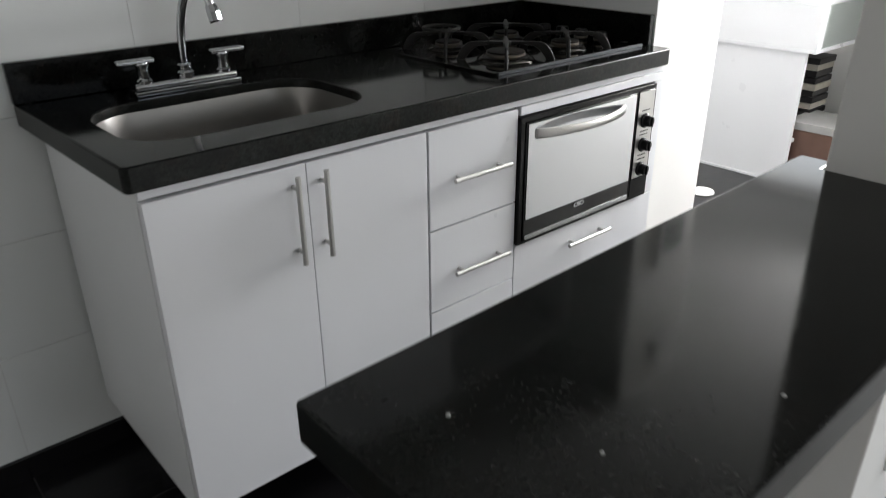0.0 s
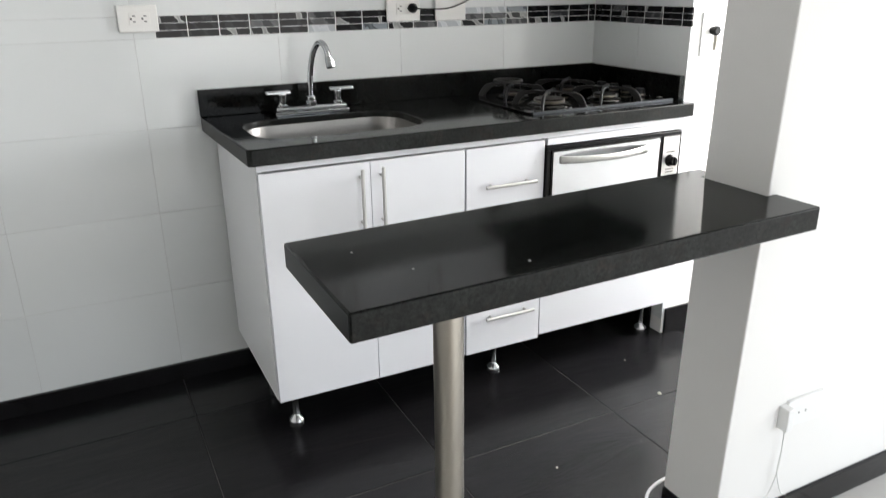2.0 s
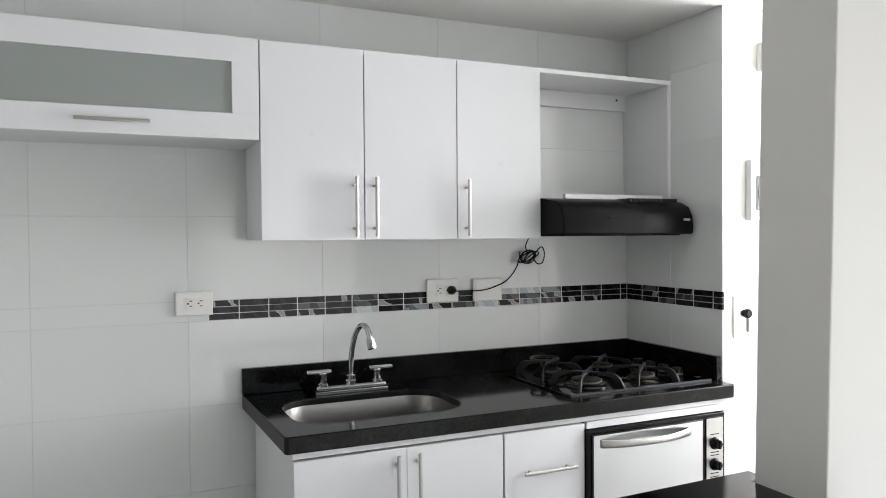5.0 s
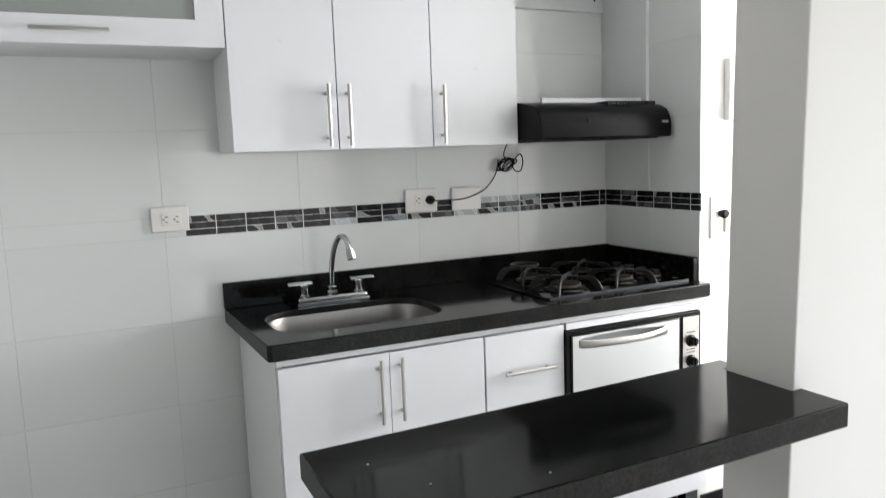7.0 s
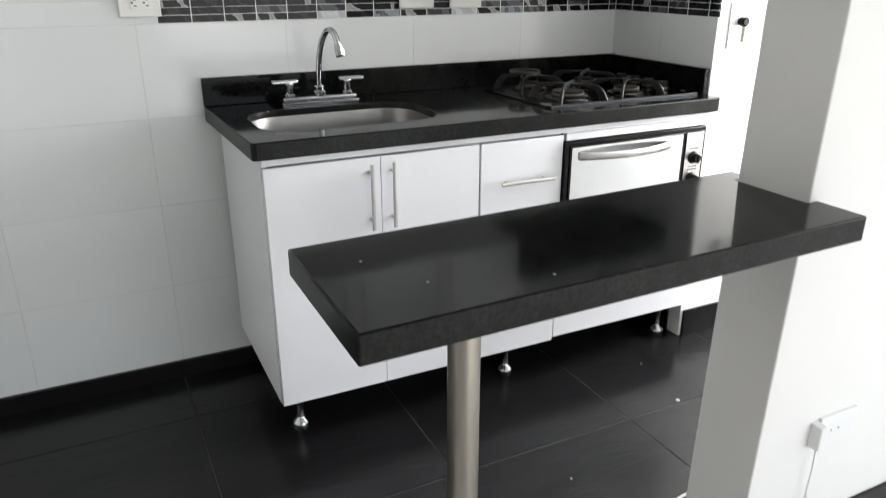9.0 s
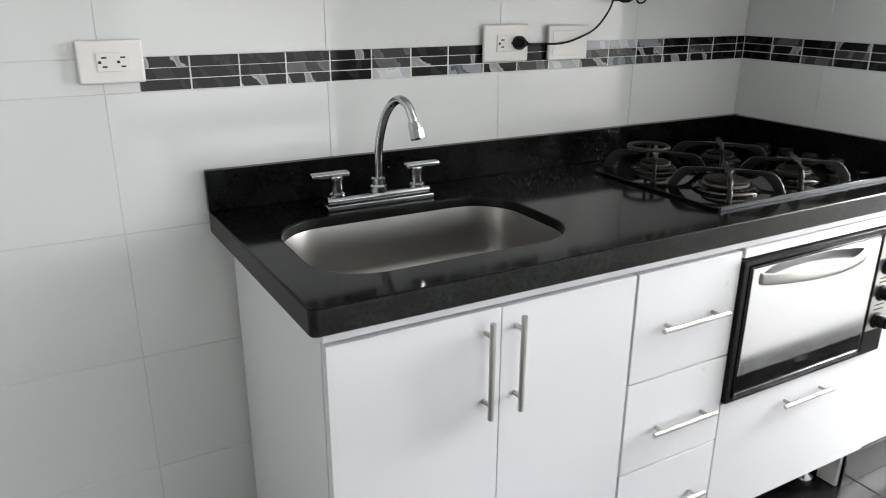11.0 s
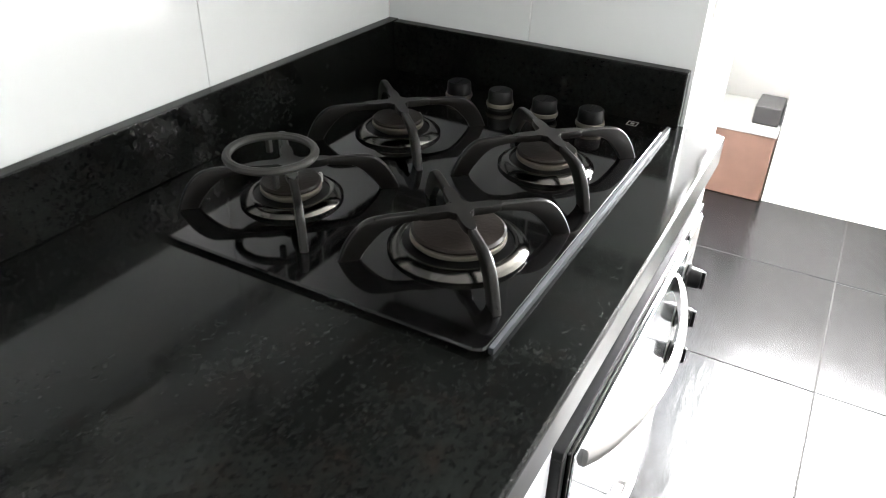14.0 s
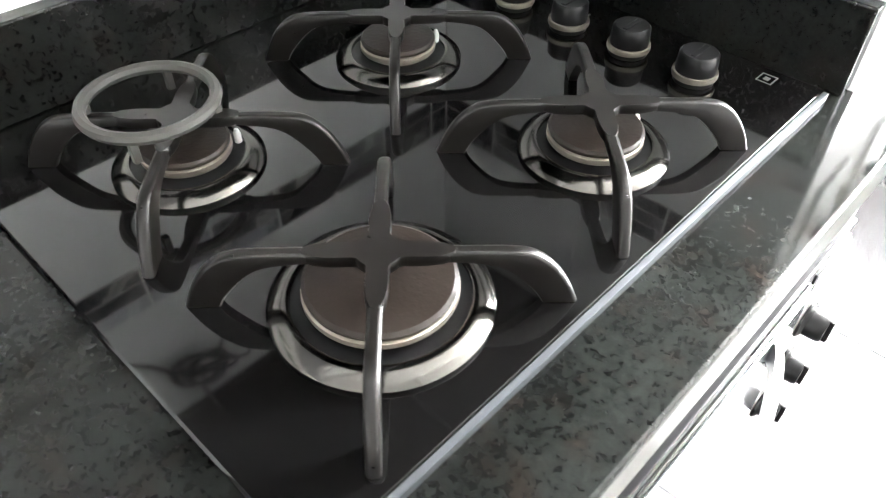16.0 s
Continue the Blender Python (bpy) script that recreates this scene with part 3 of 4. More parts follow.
def burner(x, y, cap_r, bowl_r):
    m = Matrix.Translation((x, y, GLASS_Z))
    b = new("burner")
    b.location = Vector((x, y, GLASS_Z)) - PLACE[hob]
    b.parent = hob
    PLACE[b] = Vector((x, y, GLASS_Z))
    bm = bmesh.new()
    inner = bowl_r - 0.0150
    lathe(bm, [(bowl_r, 0.0006), (bowl_r, 0.0030), (bowl_r - 0.0020, 0.0052), (bowl_r - 0.0060, 0.0078), (bowl_r - 0.0100, 0.0093), (inner + 0.0015, 0.0100), (inner, 0.0094), (inner - 0.0008, 0.0060), (inner - 0.0010, 0.0012)], m, 48)
    finish("drip_bowl", bm, BOWL_STEEL, b, smooth=True)
    bm = bmesh.new()
    lathe(bm, [(inner - 0.0006, 0.0010), (inner - 0.0006, 0.0070), (cap_r * 0.8, 0.0068)], m, 48)
    finish("well", bm, BLACK_PLASTIC, b, smooth=True)
    bm = bmesh.new()
    lathe(bm, [(cap_r * 0.78, 0.006), (cap_r * 0.84, 0.010), (cap_r * 0.97, 0.0115), (cap_r * 1.0, 0.0130), (cap_r * 1.0, 0.0170), (cap_r * 0.9, 0.0185)], m, 48)
    finish("ring", bm, ALUMINIUM, b, smooth=True)
    bm = bmesh.new()
    lathe(bm, [(cap_r * 0.90, 0.0180), (cap_r * 0.975, 0.0188), (cap_r * 0.985, 0.0215), (cap_r * 0.93, 0.0235), (cap_r * 0.3, 0.0245)], m, 48)
    finish("cap", bm, BURNER_CAP, b, smooth=True)
    bm = bmesh.new()
    lathe(bm, [(0.003, 0.002), (0.003, 0.015), (0.0015, 0.019)], Matrix.Translation((x + cap_r * 0.9 + 0.007, y - 0.012, GLASS_Z)), 10)
    finish("igniter", bm, SLATE_GREY, b, smooth=True)


def pan_support(x, y, with_ring=False):
    """Four arched iron arms that meet above the burner."""
    g = new("pan_support")
    g.location = Vector((x, y, GLASS_Z)) - PLACE[hob]
    g.parent = hob
    PLACE[g] = Vector((x, y, GLASS_Z))
    bm = bmesh.new()
    top = GLASS_Z + 0.046
    for k in range(4):
        a = radians(45 + 90 * k)
        d, s = Vector((math.cos(a), math.sin(a), 0)), Vector((-math.sin(a), math.cos(a), 0))
        outer_line = smooth_path([(0.0, 0, top), (0.026, 0, top), (0.060, 0, top), (0.086, 0, top - 0.001), (0.099, 0, top - 0.005), (0.111, 0, top - 0.016), (0.120, 0, top - 0.031), (0.126, 0, GLASS_Z + 0.0003)], 3)
        inner_line = smooth_path([(0.0, 0, top - 0.008), (0.024, 0, top - 0.008), (0.050, 0, top - 0.009), (0.070, 0, top - 0.012), (0.081, 0, top - 0.018), (0.091, 0, top - 0.028), (0.099, 0, top - 0.038), (0.103, 0, GLASS_Z + 0.0003)], 3)
        rings = []
        for i, (a_out, a_in) in enumerate(zip(outer_line, inner_line)):
            w = 0.0044 + 0.0010 * max(0.0, 1 - a_out.x / 0.06)
            p = Vector((x, y, a_out.z)) + d * a_out.x
            q = Vector((x, y, a_in.z)) + d * a_in.x
            n = (q - p).normalized()
            rings.append([bm.verts.new(v) for v in (p - s * w * 0.45, p + s * w * 0.45, p + s * w * 0.85 + n * 0.0009, p + s * w + n * 0.0024, q + s * w * 0.9 - n * 0.001, q + s * w * 0.5, q - s * w * 0.5, q - s * w * 0.9 - n * 0.001, p - s * w + n * 0.0024, p - s * w * 0.85 + n * 0.0009)])
        for u, v in zip(rings, rings[1:]):
            for j in range(10):
                bm.faces.new((u[j], u[(j + 1) % 10], v[(j + 1) % 10], v[j]))
        bm.faces.new(rings[-1])
    star = []
    for k in range(96):
        a = 2 * math.pi * k / 96
        r = 0.0150 + 0.034 * abs(math.sin(2 * a)) ** 7
        star.append((r * math.cos(a), r * math.sin(a)))
    layers = [[bm.verts.new((x + u * g, y + v * g, z)) for u, v in star] for g, z in ((0.94, top - 0.0082), (1.0, top - 0.0068), (1.0, top - 0.0008), (0.97, top + 0.0003))]
    for u, v in zip(layers, layers[1:]):
        for j in range(96):
            bm.faces.new((u[j], u[(j + 1) % 96], v[(j + 1) % 96], v[j]))
    bm.faces.new(layers[0][::-1])
    bm.faces.new(layers[-1])
    finish("arms", bm, IRON, g, smooth=True)
    if with_ring:
        bm = bmesh.new()
        lathe_pts = [(math.cos(2 * math.pi * k / 40), math.sin(2 * math.pi * k / 40)) for k in range(40)]
        tube(bm, [(x - 0.011 + 0.0485 * c, y + 0.015 + 0.0485 * s, top + 0.010) for c, s in lathe_pts], 0.0049, 8, closed=True)
        for k in range(4):
            a = radians(45 + 90 * k)
            px, py = x - 0.011 + 0.0485 * math.cos(a), y + 0.015 + 0.0485 * math.sin(a)
            add_box(bm, px - 0.003, px + 0.003, py - 0.003, py + 0.003, top - 0.010, top + 0.010, 0.001)
        finish("small_pan_ring", bm, RING_IRON, g, smooth=True)


for i, b in enumerate(BURNERS):
    burner(*b)
    pan_support(b[0], b[1], i == 2)
KNOB_X = 1.440
for y in (-0.404, -0.333, -0.262, -0.192):
    bm = bmesh.new()
    m = Matrix.Translation((KNOB_X, y, GLASS_Z))
    lathe(bm, [(0.0186, 0.0003), (0.0186, 0.0052)], m, 28)
    finish("knob_base", bm, BLACK_PLASTIC, hob, smooth=True)
    bm = bmesh.new()
    lathe(bm, [(0.0170, 0.0050), (0.0204, 0.0052), (0.0210, 0.0070), (0.0205, 0.0104), (0.0170, 0.0108)], m, 28)
    finish("knob_collar", bm, ALUMINIUM, hob, smooth=True)
    bm = bmesh.new()
    lathe(bm, [(0.0185, 0.0100), (0.0188, 0.0115), (0.0178, 0.0268), (0.0160, 0.0288)], m, 28)
    add_box(bm, KNOB_X - 0.0135, KNOB_X + 0.0135, y - 0.003, y + 0.003, GLASS_Z + 0.0270, GLASS_Z + 0.0296, 0.001)
    finish("knob", bm, BLACK_PLASTIC, hob, smooth=True)
    box("mark", 1.472, 1.479, y - 0.0008, y + 0.0008, GLASS_Z + 0.0001, GLASS_Z + 0.0004, SATIN, hob, 0)
boxes("badge", [(1.480, 1.496, -0.460, -0.459, GLASS_Z + 0.0001, GLASS_Z + 0.0005), (1.480, 1.496, -0.446, -0.445, GLASS_Z + 0.0001, GLASS_Z + 0.0005), (1.480, 1.481, -0.459, -0.446, GLASS_Z + 0.0001, GLASS_Z + 0.0005), (1.495, 1.496, -0.459, -0.446, GLASS_Z + 0.0001, GLASS_Z + 0.0005), (1.485, 1.491, -0.455, -0.450, GLASS_Z + 0.0001, GLASS_Z + 0.0005)], SATIN, hob, 0)

# ---- wall cabinets ----
UF = -0.264
wall_cab = thing("wall_cabinet", 0.78, -0.13, 1.398, "white lacquered wall cabinet with three doors and an open hood bay", "kitchen cabinet")
boxes("carcass", [(0.023, 0.039, UF + 0.019, -0.001, 1.399, 1.980), (0.952, 0.968, UF + 0.002, -0.001, 1.399, 1.964), (0.039, 0.952, UF + 0.019, -0.001, 1.399, 1.415), (0.039, 1.540, UF + 0.002, -0.001, 1.9645, 1.980),
                  (0.968, 1.524, -0.017, -0.001, 1.902, 1.964), (1.524, 1.540, UF + 0.002, -0.001, 1.54, 1.964), (0.039, 0.952, -0.012, -0.001, 1.415, 1.964)], CARCASS, wall_cab, 0.001)
for x0, x1, hx in ((0.023, 0.3355, 0.303), (0.3385, 0.6505, 0.367), (0.6535, 0.968, 0.682)):
    d = box("door", x0, x1, UF, UF + 0.018, 1.397, 1.979, LACQUER, wall_cab, 0.0015)
    bar_handle(d, (hx, UF, 1.498), (0, 0, 1), 0.182, 0.030)
bm = bmesh.new()
lathe(bm, [(0.004, 0.0), (0.0045, 0.002), (0.002, 0.003)], Matrix.Translation((1.478, -0.0172, 1.945)) @ Matrix.Rotation(radians(90), 4, "X"), 12)
finish("screw", bm, BLACK_PLASTIC, wall_cab, smooth=True)

glass_cab = thing("glass_door_cabinet", -0.367, -0.13, 1.689, "white lift-up wall cabinet with a frosted glass pane", "kitchen cabinet")
GX0, GX1, GZ0, GZ1 = -0.756, 0.0195, 1.689, 1.981
boxes("carcass", [(GX0, GX0 + 0.016, UF + 0.021, -0.001, GZ0, GZ1), (GX1 - 0.016, GX1, UF + 0.021, -0.001, GZ0, GZ1), (GX0 + 0.016, GX1 - 0.016, UF + 0.021, -0.001, GZ0, GZ0 + 0.016), (GX0 + 0.016, GX1 - 0.016, UF + 0.021, -0.001, GZ1 - 0.016, GZ1), (GX0 + 0.016, GX1 - 0.016, -0.012, -0.001, GZ0 + 0.016, GZ1 - 0.016)], CARCASS, glass_cab, 0.001)
gd = boxes("door", [(GX0, GX1, UF, UF + 0.02, GZ0, 1.762), (GX0, GX1, UF, UF + 0.02, 1.910, GZ1), (GX0, -0.682, UF, UF + 0.02, 1.762, 1.910), (-0.056, GX1, UF, UF + 0.02, 1.762, 1.910)], LACQUER, glass_cab, 0.001)
box("pane", -0.682, -0.056, UF + 0.006, UF + 0.011, 1.762, 1.910, FROSTED, gd, 0)
bm = bmesh.new()
add_box(bm, -0.461, -0.274, UF - 0.016, UF - 0.010, 1.720, 1.730, 0.002)
for x in (-0.43, -0.305):
    add_box(bm, x - 0.004, x + 0.004, UF - 0.011, UF + 0.0003, 1.722, 1.728)
finish("handle", bm, SATIN, gd, smooth=True)

# ---- range hood ----
hood = thing("range_hood", 1.24, -0.2, 1.407, "black slim range hood under the open cabinet bay", "range hood")
HX0, HX1 = 0.972, 1.521
prof = [(-0.002, 1.412), (-0.002, 1.534), (-0.262, 1.534), (-0.285, 1.530), (-0.345, 1.521), (-0.380, 1.503), (-0.397, 1.472), (-0.402, 1.440), (-0.400, 1.412), (-0.394, 1.407), (-0.02, 1.407)]
bm = bmesh.new()
ends = []
for x in (HX0, HX1):
    ends.append([bm.verts.new((x, y, z)) for y, z in prof])
for k in range(len(prof)):
    bm.faces.new((ends[0][k], ends[0][(k + 1) % len(prof)], ends[1][(k + 1) % len(prof)], ends[1][k]))
bm.faces.new(ends[0][::-1])
bm.faces.new(ends[1])
bmesh.ops.bevel(bm, geom=[e for e in bm.edges if abs(e.verts[0].co.x - e.verts[1].co.x) < 1e-5], offset=0.006, segments=3, affect="EDGES", profile=0.5)
finish("body", bm, HOOD_PAINT, hood, smooth=True)
bm = bmesh.new()
for k in range(16):
    x = 1.285 + 0.0135 * k
    add_box(bm, x, x + 0.006, -0.345, -0.270, 1.5215, 1.5345)
finish("vent_slots", bm, RUBBER, hood)
boxes("filter", [(1.00, 1.235, -0.36, -0.05, 1.403, 1.408), (1.25, 1.495, -0.36, -0.05, 1.403, 1.408)], FILTER, hood, 0.001)
box("badge", 1.475, 1.502, -0.4035, -0.398, 1.455, 1.463, SATIN, hood, 0.0005)
bm = bmesh.new()
lathe(bm, [(0.006, 0), (0.006, 0.004), (0.004, 0.005)], Matrix.Translation((1.16, -0.4005, 1.465)) @ Matrix.Rotation(radians(90), 4, "X"), 16)
finish("button", bm, BLACK_PLASTIC, hood, smooth=True)
tagged(box("filler_strip", 1.07, 1.50, -0.262, -0.244, 1.5345, 1.551, LACQUER, None, 0.001), "white board strip lying on the range hood", "strip")

# ---- sockets ----


def socket(x0, x1, z0, z1, y, style, label):
    """A wall plate that faces -y."""
    s = thing("wall_socket", (x0 + x1) / 2, y, z0, label, "socket", "sockets over the worktop")
    bm = bmesh.new()
    add_box(bm, x0, x1, y - 0.009, y, z0, z1, 0.004, 3)
    finish("plate", bm, IVORY, s, smooth=True)
    if style == "blank":
        box("insert", x0 + 0.012, x1 - 0.012, y - 0.0105, y - 0.0088, z0 + 0.012, z1 - 0.012, IVORY, s, 0.001)
        return s
    w, h = x1 - x0, z1 - z0
    box("insert", x0 + 0.28 * w, x0 + 0.80 * w, y - 0.012, y - 0.0088, z0 + 0.28 * h, z1 - 0.28 * h, IVORY, s, 0.001)
    for c in (0.40, 0.68):
        cx, cz = x0 + c * w, (z0 + z1) / 2
        for dx, dz, a, b in ((0.0, 0.008, 0.0045, 0.0014), (0.0, -0.008, 0.004, 0.0014), (-0.008, 0.0, 0.0026, 0.0024)):
            box("slot", cx + dx - a, cx + dx + a, y - 0.0124, y - 0.0119, cz + dz - b, cz + dz + b, RUBBER, s, 0)
    return s


socket(-0.198, -0.086, 1.163, 1.240, -0.003, "duplex", "ivory double wall socket above the tiled splashback")
socket(0.648, 0.772, 1.168, 1.252, -0.007, "duplex", "ivory double wall socket with a black plug")
socket(0.832, 0.952, 1.166, 1.248, -0.007, "blank", "ivory blank wall plate over the mosaic band")

cord = thing("power_cord", 0.95, -0.03, 1.2, "black range hood cord, coiled, plugged into the wall", "cable")
bm = bmesh.new()
lathe(bm, [(0.016, 0.0), (0.016, 0.012), (0.011, 0.022), (0.006, 0.034)], Matrix.Translation((0.740, -0.0195, 1.211)) @ Matrix.Rotation(radians(90), 4, "X"), 18)
finish("plug", bm, BLACK_PLASTIC, cord, smooth=True)
bm = bmesh.new()
tube(bm, smooth_path([(0.740, -0.052, 1.211), (0.752, -0.058, 1.209), (0.80, -0.035, 1.207), (0.86, -0.024, 1.206), (0.905, -0.024, 1.214), (0.965, -0.024, 1.238), (1.005, -0.024, 1.280), (1.022, -0.022, 1.318), (1.028, -0.018, 1.345)], 8), 0.0024, 8)
finish("flex", bm, BLACK_PLASTIC, cord, smooth=True)
bm = bmesh.new()
coil = []
for k in range(120):
    t = k / 119
    a = 2 * math.pi * 5.2 * t
    coil.append((1.058 + 0.034 * math.cos(a) * (1 - 0.25 * math.sin(9 * t)), -0.026 - 0.010 * math.sin(a * 1.4), 1.325 + 0.026 * math.sin(a + 1.3 * t) * (1 - 0.35 * t)))
tube(bm, coil, 0.0024, 7)
tube(bm, smooth_path([(1.08, -0.025, 1.325), (1.10, -0.022, 1.300), (1.125, -0.02, 1.302), (1.135, -0.02, 1.335), (1.125, -0.02, 1.362), (1.105, -0.022, 1.352), (1.085, -0.025, 1.33)], 8), 0.0024, 7)
tube(bm, smooth_path([(1.055, -0.025, 1.34), (1.050, -0.024, 1.365), (1.056, -0.03, 1.390), (1.06, -0.05, 1.412)], 6), 0.0024, 7)
finish("coil", bm, BLACK_PLASTIC, cord, smooth=True)

# ---- bar ----
bar = thing("breakfast_bar", 0.41, -1.405, 0.83, "narrow black granite breakfast bar on one round steel post", "bar counter")
bm = bmesh.new()
outline = [(-0.073, BAR_Y0), (0.866, BAR_Y0), (0.866, LIV_Y - 0.002), (0.8395, LIV_Y - 0.002), (0.8395, -1.298), (0.885, -1.298), (0.885, BAR_Y1), (-0.073, BAR_Y1)]
plate_with_holes(bm, outline, [], 0.831, 0.878)
lip = [e for e in bm.edges if len(e.link_faces) == 2 and e.calc_face_angle(0) > 1.2]
bmesh.ops.bevel(bm, geom=lip, offset=0.004, segments=3, affect="EDGES", profile=0.5)
for v in bm.verts:
    v.co.z += 0.0145 * (v.co.x + 0.073) / 0.95
honed_sides(finish("slab", bm, GRANITE, bar, smooth=True))
bm = bmesh.new()
lathe(bm, [(0.052, 0.0), (0.052, 0.006), (0.032, 0.010), (0.0270, 0.012), (0.0270, 0.826), (0.046, 0.828), (0.046, 0.8350)], Matrix.Translation((0.159, -1.41, 0)), 40)
finish("post", bm, POST_STEEL, bar, smooth=True)

# ---- wall end fittings ----
brk = thing("breaker_panel", 1.70, WING_Y, 1.46, "white breaker box with a small dark window on the wall end", "breaker box")
box("cover", 1.648, 1.800, WING_Y - 0.026, WING_Y + 0.0003, 1.452, 1.664, WHITE_PLASTIC, brk, 0.005)
box("window", 1.672, 1.784, WING_Y - 0.0285, WING_Y - 0.0258, 1.488, 1.608, PANEL_BLUE, brk, 0.001)
boxes("switches", [(1.680 + 0.025 * k, 1.700 + 0.025 * k, WING_Y - 0.0305, WING_Y - 0.0283, 1.528, 1.572) for k in range(4)], SLATE_GREY, brk, 0.0008)
bell = thing("door_chime", 1.76, WING_Y, 1.97, "small white box high on the wall end", "chime")
box("cover", 1.700, 1.820, WING_Y - 0.035, WING_Y + 0.0003, 1.975, 2.075, WHITE_PLASTIC, bell, 0.005)
for x in (1.633, 1.797):
    v = thing("gas_valve", x, WING_Y, 1.08, "gas shut-off valve with black cap and hanging ivory lever", "valve", "gas valves on the wall end")
    bm = bmesh.new()
    add_box(bm, x - 0.045, x + 0.035, WING_Y - 0.006, WING_Y + 0.0003, 1.045, 1.190, 0.002)
    finish("plate", bm, WHITE_PLASTIC, v, smooth=True)
    bm = bmesh.new()
    m = Matrix.Translation((x, WING_Y - 0.0058, 1.130)) @ Matrix.Rotation(radians(90), 4, "X")
    lathe(bm, [(0.012, 0), (0.012, 0.008), (0.016, 0.012), (0.016, 0.024), (0.012, 0.028)], m, 18)
    finish("cap", bm, BLACK_PLASTIC, v, smooth=True)
    bm = bmesh.new()
    tube(bm, [(x + 0.002, WING_Y - 0.022, 1.118), (x + 0.006, WING_Y - 0.020, 1.10), (x + 0.009, WING_Y - 0.016, 1.066)], 0.0045, 8, flat=1.6)
    finish("lever", bm, PAPER, v, smooth=True)

low = thing("wall_socket", 1.07, LIV_Y, 0.30, "white wall socket low on the partition with a cable", "socket")
box("plate", 1.012, 1.132, LIV_Y - 0.010, LIV_Y + 0.0003, 0.300, 0.375, WHITE_PLASTIC, low, 0.003)
for dx in (-0.012, 0.012):
    box("slot", 1.062 + dx - 0.0025, 1.062 + dx + 0.0025, LIV_Y - 0.0106, LIV_Y - 0.0098, 0.333, 0.338, SLATE_GREY, low, 0)
box("adaptor", 0.988, 1.010, LIV_Y - 0.03, LIV_Y + 0.0003, 0.308, 0.368, WHITE_PLASTIC, low, 0.004)
loose = thing("loose_cable", 0.95, -1.5, 0.0, "thin white cable looping round the foot of the wall", "cable")
bm = bmesh.new()
tube(bm, smooth_path([(0.995, LIV_Y - 0.007, 0.108), (0.93, LIV_Y - 0.012, 0.097), (0.875, LIV_Y - 0.018, 0.092), (0.825, LIV_Y - 0.022, 0.085), (0.79, -1.474, 0.080), (0.757, -1.440, 0.070), (0.738, -1.395, 0.063), (0.741, -1.350, 0.063), (0.760, -1.312, 0.069), (0.79, -1.290, 0.080), (0.835, -1.284, 0.090), (0.90, -1.284, 0.090)], 8), 0.0040, 8)
finish("loop", bm, CABLE, loose, smooth=True)
bm = bmesh.new()
for ends in ([(1.030, LIV_Y - 0.012, 0.12), (1.06, LIV_Y - 0.008, 0.096)], [(0.992, LIV_Y - 0.010, 0.13), (0.972, LIV_Y - 0.008, 0.112)]):
    tube(bm, smooth_path([(0.998, LIV_Y - 0.018, 0.312), (1.000, LIV_Y - 0.018, 0.25), (1.000, LIV_Y - 0.016, 0.19)] + ends, 6), 0.0014, 6)
finish("lead", bm, CABLE, loose, smooth=True)

# ---- study corner ----
desk = thing("desk", 3.40, 0.2, 0, "white wooden desk with side panel and glazed end box", "desk")
box("side_panel", 3.20, 3.222, -0.255, 0.95, 0.012, 0.636, LACQUER, desk, 0.002)
box("foot_rail", 3.192, 3.228, -0.255, 0.95, 0.0, 0.012, LACQUER, desk, 0.002)
boxes("box", [(3.18, 3.66, -0.302, 0.95, 0.636, 0.654), (3.18, 3.66, -0.302, 0.95, 0.848, 0.866), (3.18, 3.198, -0.302, 0.95, 0.654, 0.848), (3.64, 3.66, -0.302, 0.95, 0.654, 0.848), (3.198, 3.235, -0.302, -0.286, 0.654, 0.848)], LACQUER, desk, 0.002)
box("end_pane", 3.235, 3.64, -0.299, -0.294, 0.654, 0.848, FROSTED, desk, 0)
box("shelf", 3.235, 3.66, -0.25, 0.95, 0.20, 0.218, LACQUER, desk, 0.002)
for k in range(11):
    z = 0.2185 + 0.032 * k
    t = random.uniform(-0.008, 0.008)
    tagged(box("book", 3.46 + t, 3.645 + t, -0.215 + t, -0.06, z, z + random.uniform(0.026, 0.0315), DARK_COVER if k % 3 else PAPER, None, 0.002), "worn book lying in a stack on the desk shelf", "book", "stack of books")
tagged(box("wooden_box", 3.26, 3.54, -0.553, -0.20, 0.0, 0.262, WORN_WOOD, None, 0.004), "reddish brown wooden box on the floor", "box")
tagged(box("grey_tray", 3.255, 3.55, -0.557, -0.195, 0.2625, 0.301, SLATE_GREY, None, 0.003), "flat grey tray lying on the wooden box", "tray")
tagged(box("black_case", 3.26, 3.41, -0.548, -0.455, 0.302, 0.372, DARK_COVER, None, 0.006), "small black case on the grey tray", "case")
bm = bmesh.new()
lathe(bm, [(0.052, 0.0), (0.055, 0.004), (0.050, 0.012), (0.012, 0.016)], Matrix.Translation((2.80, -0.06, 0.0)), 28)
tagged(finish("floor_lid", bm, WHITE_PLASTIC, None, smooth=True), "small round white lid on the dark floor", "lid")

for x, y, r in ((1.231, -0.853, 0.007), (0.70, -1.02, 0.003), (1.28, -0.62, 0.003)):
    bm = bmesh.new()
    lathe(bm, [(r, 0.0), (r * 0.9, r * 0.5), (r * 0.4, r * 0.8)], Matrix.Translation((x, y, 0.0003)), 7)
    tagged(finish("plaster_crumb", bm, PAPER, None), "tiny pale plaster crumb on the dark floor", "crumb", "plaster crumbs on the floor")

